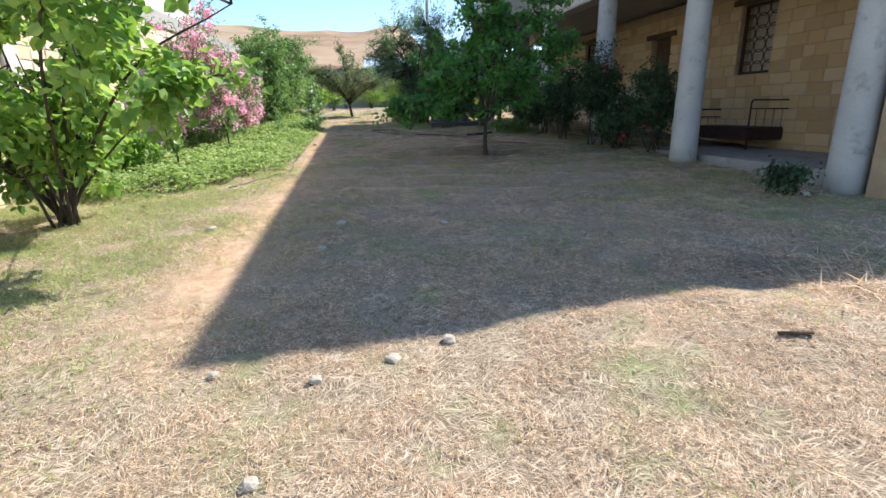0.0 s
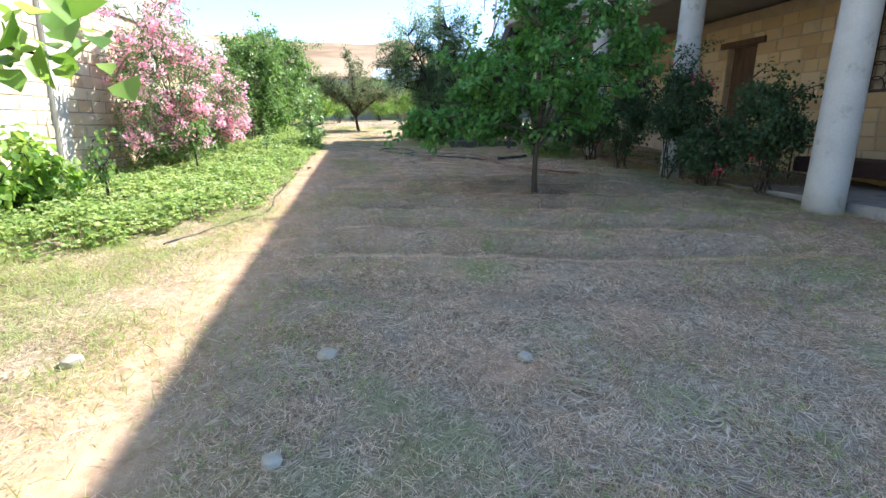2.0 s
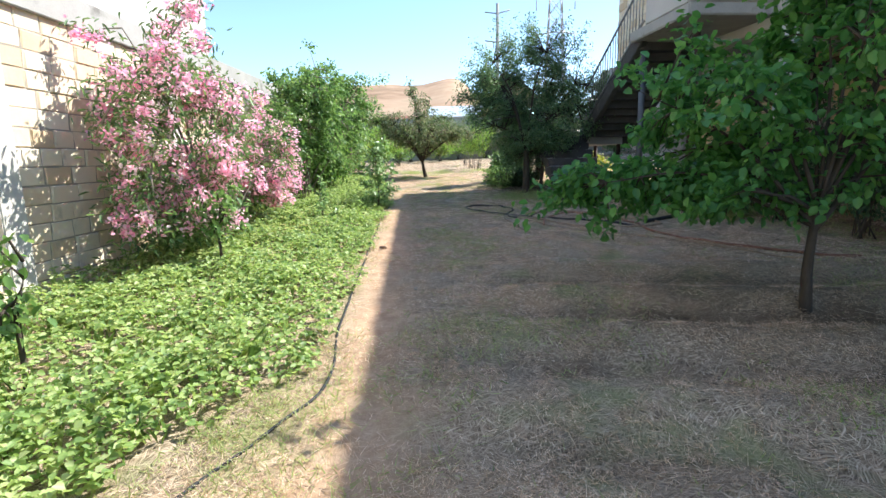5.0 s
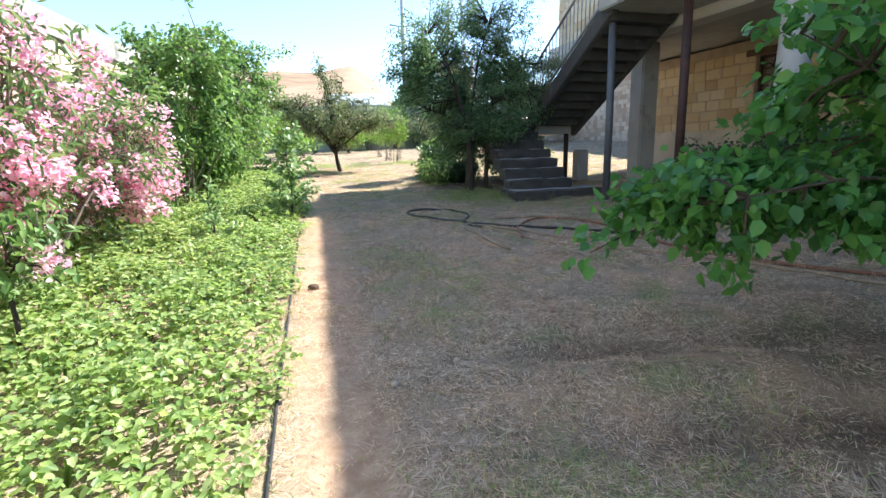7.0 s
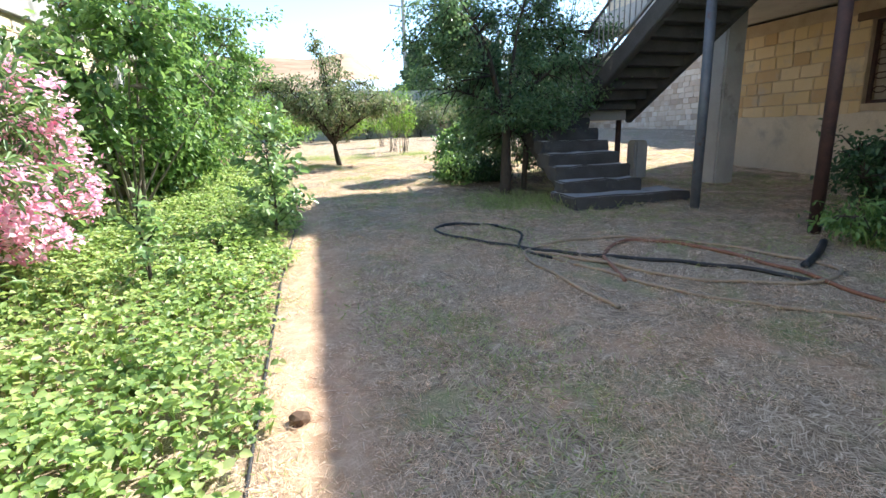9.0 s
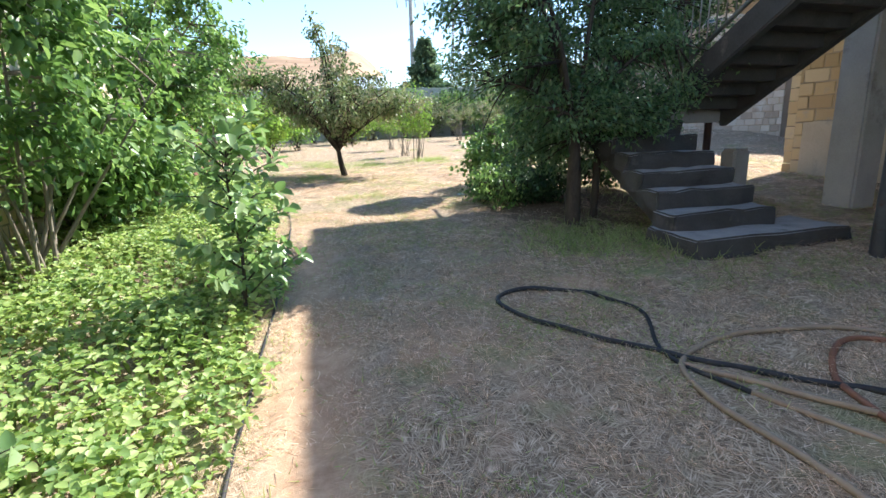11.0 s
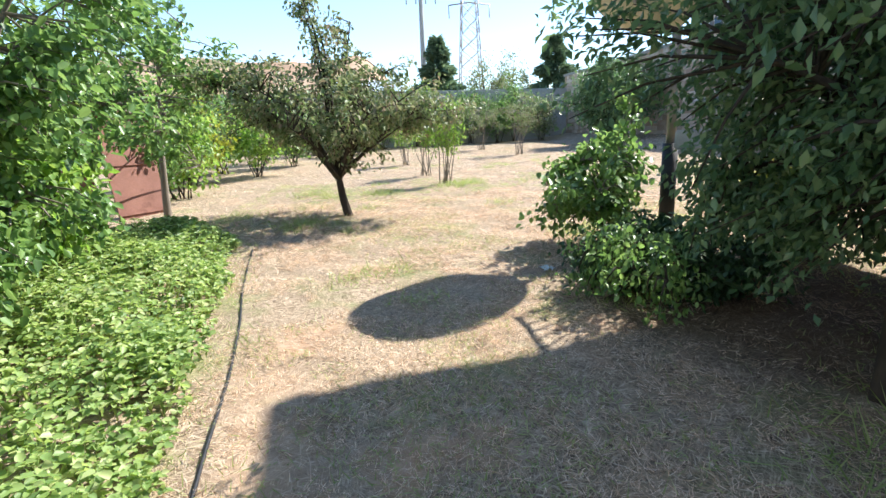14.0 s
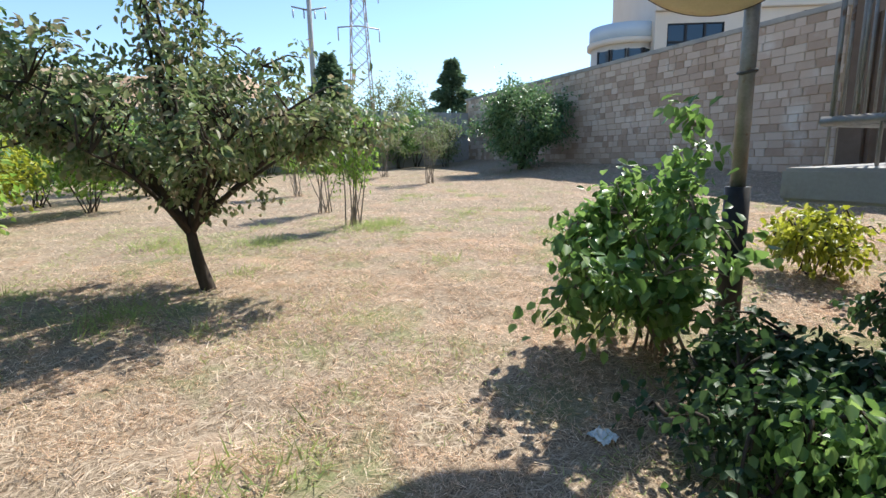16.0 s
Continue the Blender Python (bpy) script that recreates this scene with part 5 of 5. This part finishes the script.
HOSES = [
    ("drip_hose", "black drip irrigation hose along the bed edge", M_BLACK, 0.010, [(-3.3, 7.75), (-3.22, 8.05), (-2.9, 8.9), (-2.82, 9.5), (-3.05, 10.5), (-3.45, 13.0), (-3.86, 15.6), (-4.05, 17.1), (-4.25, 18.5), (-4.5, 20.0), (-4.75, 21.1), (-5.02, 22.1), (-5.3, 23.4)]),
    ("garden_hose", "black garden hose looped on the dry grass", M_BLACK, 0.019, [(-1.55, 17.05), (-2.0, 17.25), (-2.33, 17.08), (-2.1, 16.6), (-1.5, 16.1), (-0.6, 15.5), (0.2, 15.0), (0.5, 14.6)]),
    ("garden_hose", "thin black hose on the dry grass", M_BLACK, 0.014, [(-1.6, 17.1), (-1.35, 16.7), (-1.5, 16.1), (-1.3, 15.6)]),
    ("garden_hose", "dusty tan hose curled across the lawn", M_HOSE, 0.018, [(-1.2, 14.34), (-1.45, 15.2), (-1.5, 15.9), (-1.0, 16.25), (-0.2, 16.2), (0.5, 15.7), (1.0, 14.9), (0.4, 14.55), (-0.3, 14.85), (-1.0, 15.5), (-1.48, 15.96)]),
    ("garden_hose", "brown-red hose running to the house", M_HOSE_RED, 0.018, [(-0.9, 14.9), (-0.75, 15.7), (-0.2, 16.05), (0.5, 15.2), (0.7, 14.2), (1.3, 13.2), (2.4, 12.4)]),
    ("garden_hose", "tan hose running under the apricot tree", M_HOSE, 0.016, [(-1.3, 15.6), (-0.4, 14.4), (0.5, 13.8), (1.4, 12.9), (1.9, 12.2)]),
    ("water_pipe", "short dark water pipe at the foot of the post", M_BLACK, 0.035, [(0.75, 14.95), (1.13, 15.25), (1.5, 15.6)]),
]
for nm, lb, mt, rad, ctrl in HOSES:
    tagged(tubes(nm, [(ground_line(ctrl, rad * 0.8), rad)], mt, sides=8), lb, "hose", "hoses")


# ---- stones and litter ----
def stone(x, y, s, k, name="stone", mat=None, label="pale broken limestone lying on the dry grass"):
    bm = bmesh.new()
    bmesh.ops.create_icosphere(bm, subdivisions=2, radius=s)
    for v in bm.verts:
        v.co *= 0.85 + 0.35 * noise.noise(v.co * (1.3 / s) + Vector((k * 3.1, 0, 0)))
        v.co.x = max(-s * .7, min(s * .8, v.co.x * 1.15))
        v.co.z = max(-s * .3, min(s * .5, v.co.z * 0.75))
    bm.transform(pose(x, y, gh(x, y) + s * 0.22, 0, 0, k * 57))
    tagged(part(name, bm, mat or M_STONE, None), label, "stone", "loose stones")


STONES = [(0.03, 2.79, 0.05), (-0.29, 2.58, 0.052), (-0.69, 2.4, 0.04), (-1.27, 2.49, 0.037), (-0.77, 1.66, 0.045), (-1.16, 4.63, 0.052), (-1.13, 5.49, 0.065),
          (-0.92, 7.3, 0.042), (-1.27, 7.12, 0.033), (-2.57, 5.44, 0.07), (0.01, 5.54, 0.05), (4.65, 6.41, 0.085), (-2.53, 11.4, 0.03)]
for k, (x, y, s) in enumerate(STONES):
    stone(x, y, s, k)
stone(-3.29, 13.25, 0.06, 31, "wood_chip", M_WOOD, "dark broken wood chip on the path")
tagged(tubes("stick", [([(1.9, 2.62, gh(1.9, 2.62) + .02), (2.08, 2.6, gh(2.08, 2.6) + .025)], 0.014)], M_WOOD, sides=6), "short dark stick on the straw", "stick")
bm = bmesh.new()
bmesh.ops.create_grid(bm, x_segments=8, y_segments=8, size=0.06)
for v in bm.verts:
    v.co.z += 0.03 * noise.noise(v.co * 34) + 0.025
bm.transform(pose(-2.03, 21.95, gh(-2.03, 21.95), 0, 0, 20))
wrap = part("plastic_wrap", bm, M_PLASTIC, None, "")
tagged(wrap, "crumpled clear plastic wrap on the ground", "litter")


# ---- ground cover and grass ----
def bed_cover(n):
    y = rng.uniform(7.0, 24.6, n * 2)
    wall = -6.45 - 0.1 * (y - 10.9)
    e = edge_x(y) + 0.24 * sstep(9, 10.5, y) * (1 - sstep(17.5, 20, y)) - np.abs(rng.normal(0, 0.07, n * 2)) - (0.18 - 0.1 * sstep(16, 20, y)) * (0.5 + 0.5 * np.sin(y * 3.1 + np.sin(y * 7.3)))
    x = wall + (e - wall) * rng.random(n * 2) ** 0.85
    keep = rng.random(n * 2) < np.clip((y - 6.6) / 1.6, 0.12, 1) * (0.75 + 0.35 * np.sin(x * 3.3 + y * 2.1) * np.sin(y * 1.7 - x))
    x, y = x[keep][:n], y[keep][:n]
    h = 0.10 + 0.14 * sstep(0, 0.5, edge_x(y) - x) + 0.06 * np.sin(x * 5 + 1.3 * y) * np.sin(y * 4.1)
    h = np.maximum(0.03, h * rng.uniform(0.45, 1.15, len(x)))
    return x, y, h


cover = thing("strawberry_bed", "dense bright green ground cover of three-part leaves", "ground cover", kind="stuff")
x, y, h = bed_cover(23000)
base = np.stack([x, y, gz(x, y) + h], 1)
yaw0 = rng.uniform(0, 2 * np.pi, len(x))
P, D, S = [], [], []
for k in range(3):
    a = yaw0 + k * 2.1
    P.append(base + rng.normal(0, 0.004, base.shape))
    D.append(np.stack([np.cos(a), np.sin(a), rng.normal(0.05, 0.32, len(x))], 1))
    S.append(rng.uniform(0.032, 0.060, len(x)))
ob = leaf_mesh("leaves", np.concatenate(P), np.concatenate(D), np.concatenate(S), M_BED, cover, width=0.8, fold=0.5)
ob["kind"] = "stuff"
stem_i = rng.integers(0, len(x), 5000)
foot = np.stack([x[stem_i], y[stem_i], gz(x[stem_i], y[stem_i])], 1)
ob = leaf_mesh("stems", foot, np.stack([rng.normal(0, .25, 5000), rng.normal(0, .25, 5000), np.ones(5000)], 1), h[stem_i], M_BED, cover, width=0.05, simple=True)
ob["kind"] = "stuff"


def blades(name, label, x, y, length, mat, lean, width=0.045, comb=0.0):
    """Single blades; comb > 0 lays neighbours the same way."""
    n = len(x)
    a = rng.uniform(0, 2 * np.pi, n) * (1 - comb) + comb * 12.0 * patches(x, y, 0.45, 2)
    z = np.abs(rng.normal(0, 1, n)) * lean
    w = np.asarray(width, float).reshape(-1, 1) if np.ndim(width) else width
    ob = leaf_mesh(name, np.stack([x, y, gz(x, y) + rng.uniform(-0.004, 0.012, n) + 0.035 * patches(x, y, 0.16, 1) ** 2 * patches(x, y, 0.5)], 1), np.stack([np.cos(a), np.sin(a), z], 1), length, mat, None, width=w, fold=0.1, blade=True)
    tagged(ob, label, "grass", kind="stuff")


def scatter(n, x0, x1, y0, y1, bias):
    return rng.uniform(x0, x1, n), y0 + (y1 - y0) * rng.random(n) ** bias


def lawn(x, y):
    """How thick the straw lies."""
    v = 0.05 + 1.25 * sstep(0.32, 0.68, 0.5 * patches(x, y, 0.5) + 0.5 * patches(x, y, 0.16, 1))
    v = v * (1 - 0.75 * np.clip(dark_soil_and_shade(x, y), 0, 1)) * (1 - 0.7 * np.clip(bare_soil(x, y), 0, 1))
    v = v * (1 - 0.5 * sstep(-1.4, -3.0, x) * (y < 9.5))
    return v * np.where((x > edge_x(y) - 0.05) | (y < 7.2), 1, 0)


# straw on the mown lawn
x, y = scatter(1250000, -6.0, 5.0, 0.7, 27, 1.15)
ok = rng.random(len(x)) < lawn(x, y)
x, y = x[ok], y[ok]
ln = rng.lognormal(-3.25, 0.42, len(x))
blades("dry_grass", "short dry mown straw covering the lawn", x, y, ln, M_DRY, 0.45, 0.0027 * rng.uniform(0.6, 1.5, len(x)) * (1 + 0.012 * y) / ln, 0.12)
x, y = scatter(90000, -3.4, 4.8, 0.8, 22, 1.1)
ok = rng.random(len(x)) < lawn(x, y) * (0.3 + 0.9 * patches(x, y, 0.9, 2))
x, y = x[ok], y[ok]
blades("loose_straw", "long pale stalks of cut straw lying loose", x, y, rng.uniform(0.06, 0.14, len(x)), M_DRY, 0.12, 0.019, 0.1)
x, y = scatter(90000, -9, 9, 22, 42, 1.2)
blades("dry_grass", "short dry straw on the far lawn", x, y, rng.uniform(0.04, 0.10, len(x)), M_DRY, 0.4, 0.09)
# green grass, in patches
x, y = scatter(420000, -7, 5.5, 1.0, 30, 1.15)
d = 0.6 * patches(x, y, 0.8, 1) + 0.4 * patches(x, y, 0.22, 2)
left = sstep(-1.2, -3.6, x) * (y < 9.5)
shade_side = sstep(2.4, 4.2, x) * (y < 18) * 0.8
under = np.exp(-((x + 0.2) / 1.3) ** 2 - ((y - 18.5) / 0.9) ** 2) * 1.0
strip = np.exp(-((x - edge_x(y)) / 0.18) ** 2) * (y > 7) * 0.9
margin = np.exp(-((x - edge_x(y) - 1.25) / 0.5) ** 2) * (y > 9) * (y < 20) * 0.5
keep = (rng.random(len(x)) < (sstep(0.48, 0.7, d) * (0.2 + 0.5 * sstep(3, 7, y)) + (left * 0.9 + shade_side * 0.4 + margin) * sstep(0.25, 0.6, d) + under + strip * 0.6) * (1 - 0.8 * np.clip(bare_soil(x, y), 0, 1))) & ((x > edge_x(y) - .15) | (y < 7.6))
x, y = x[keep], y[keep]
lf = sstep(-1.2, -3.6, x) * (y < 9.5)
ln = rng.uniform(0.03, 0.085, len(x)) * (1 + 0.3 * lf)
blades("green_grass", "patchy green grass among the straw", x, y, ln, M_GREENGRASS, 0.9, 0.0062 / ln)
x, y = scatter(110000, -6.5, -1.0, 2.4, 9.6, 0.9)
keep = (rng.random(len(x)) < sstep(-1.2, -2.6, x + 0.5 * patches(x, y, 0.6)) * sstep(0.2, 0.6, patches(x, y, 0.5, 1)) * (1 - np.clip(bare_soil(x, y), 0, 1))) & ((x > edge_x(y) - 0.2) | (y < 8))
x, y = x[keep], y[keep]
blades("green_grass", "thin green grass between the path and the bed", x, y, rng.uniform(0.03, 0.09, len(x)), M_GREENGRASS, 0.9, 0.085)
# tall tufts and weeds
for nm, lb, pts, n, ln in (("grass_tuft", "tall green weeds at the foot of the posts", ((2.5, 16.0, 0.55), (2.1, 15.3, 0.35), (-0.5, 18.4, 0.8), (-1.2, 18.7, 0.7)), 900, 0.22),
                           ("grass_tuft", "sparse green tufts on the sunny lawn", ((-2.3, 28.3, 0.4), (-1.9, 28.6, 0.3), (-4.9, 24.6, 0.5), (-3.9, 27.6, 0.4), (-5.3, 28, .5), (-1.2, 23.3, .4), (-6.6, 25.0, .8)), 500, 0.2),
                           ("straw_clump", "tangled pale straw clump by the column", ((3.4, 3.7, 0.6), (2.9, 3.3, 0.45), (4.6, 6.6, 0.4)), 200, 0.24)):
    for (cx, cy, r_) in pts:
        x, y = rng.normal(cx, r_ * 0.5, n), rng.normal(cy, r_ * 0.5, n)
        blades(nm, lb, x, y, rng.uniform(0.3, 1.0, n) * ln, M_DRY if nm == "straw_clump" else M_GREENGRASS, 1.4 if nm != "straw_clump" else 0.5, 0.055)

for k in range(26):
    cx, cy = rnd.uniform(-6.0, 2.0), rnd.uniform(20.5, 34)
    x, y = rng.normal(cx, 0.14, 130), rng.normal(cy, 0.14, 130)
    blades("grass_tuft", "small green tuft on the sunny lawn", x, y, rng.uniform(0.04, 0.14, 130), M_GREENGRASS, 1.3, 0.085)

# ---- stones of the walls ----
courses(NW, -9.0, 12.5, -0.1, 3.5, 0.40, 0.2, 0.18, [(s - 0.15, s + 0.15, -1, 5) for s in (-6.5, -3.3, -0.05, 3.2, 6.4, 9.6)], (M_LIME, M_LIME_J), (-4.5, 2.5, 1.6, 4.2), nwall, 5, proud=0.012)
courses(wallH, -13.0, 3.2, 0.3, HB, 0.46, 0.235, 0.2, WIN, (M_LIME_HOUSE, M_LIME_HOUSE_J), (-10.5, 0.5, 1.6, 4.1), facade, 6, ragged=0.45, proud=0.010)
courses(endH, 0.0, 6.9, 0.7, HB, 0.46, 0.235, 0.2, [], (M_LIME_HOUSE, M_LIME_HOUSE_J), (0, 0, 0, 0), end_wall, 8, ragged=0.4)
courses(RW, 0.0, 20.5, 1.5, 5.9, 0.46, 0.22, 0.25, [], (M_LIME_FAR, M_LIME_FAR_J), (10.5, 20.5, 2.4, 5.9), rwall, 7, ragged=0.5, proud=0.02)
courses(H @ pose(0, -0.05, 0), -13.0, 2.5, 4.42, 7.3, 0.42, 0.21, 0.2, [(-11, -10, 5.3, 6.7), (-4.5, -3.2, 5.3, 6.7), (0, 1.3, 5.3, 6.7)], (M_LIME, M_LIME_J), (0, 0, 0, 0), upper, 9)
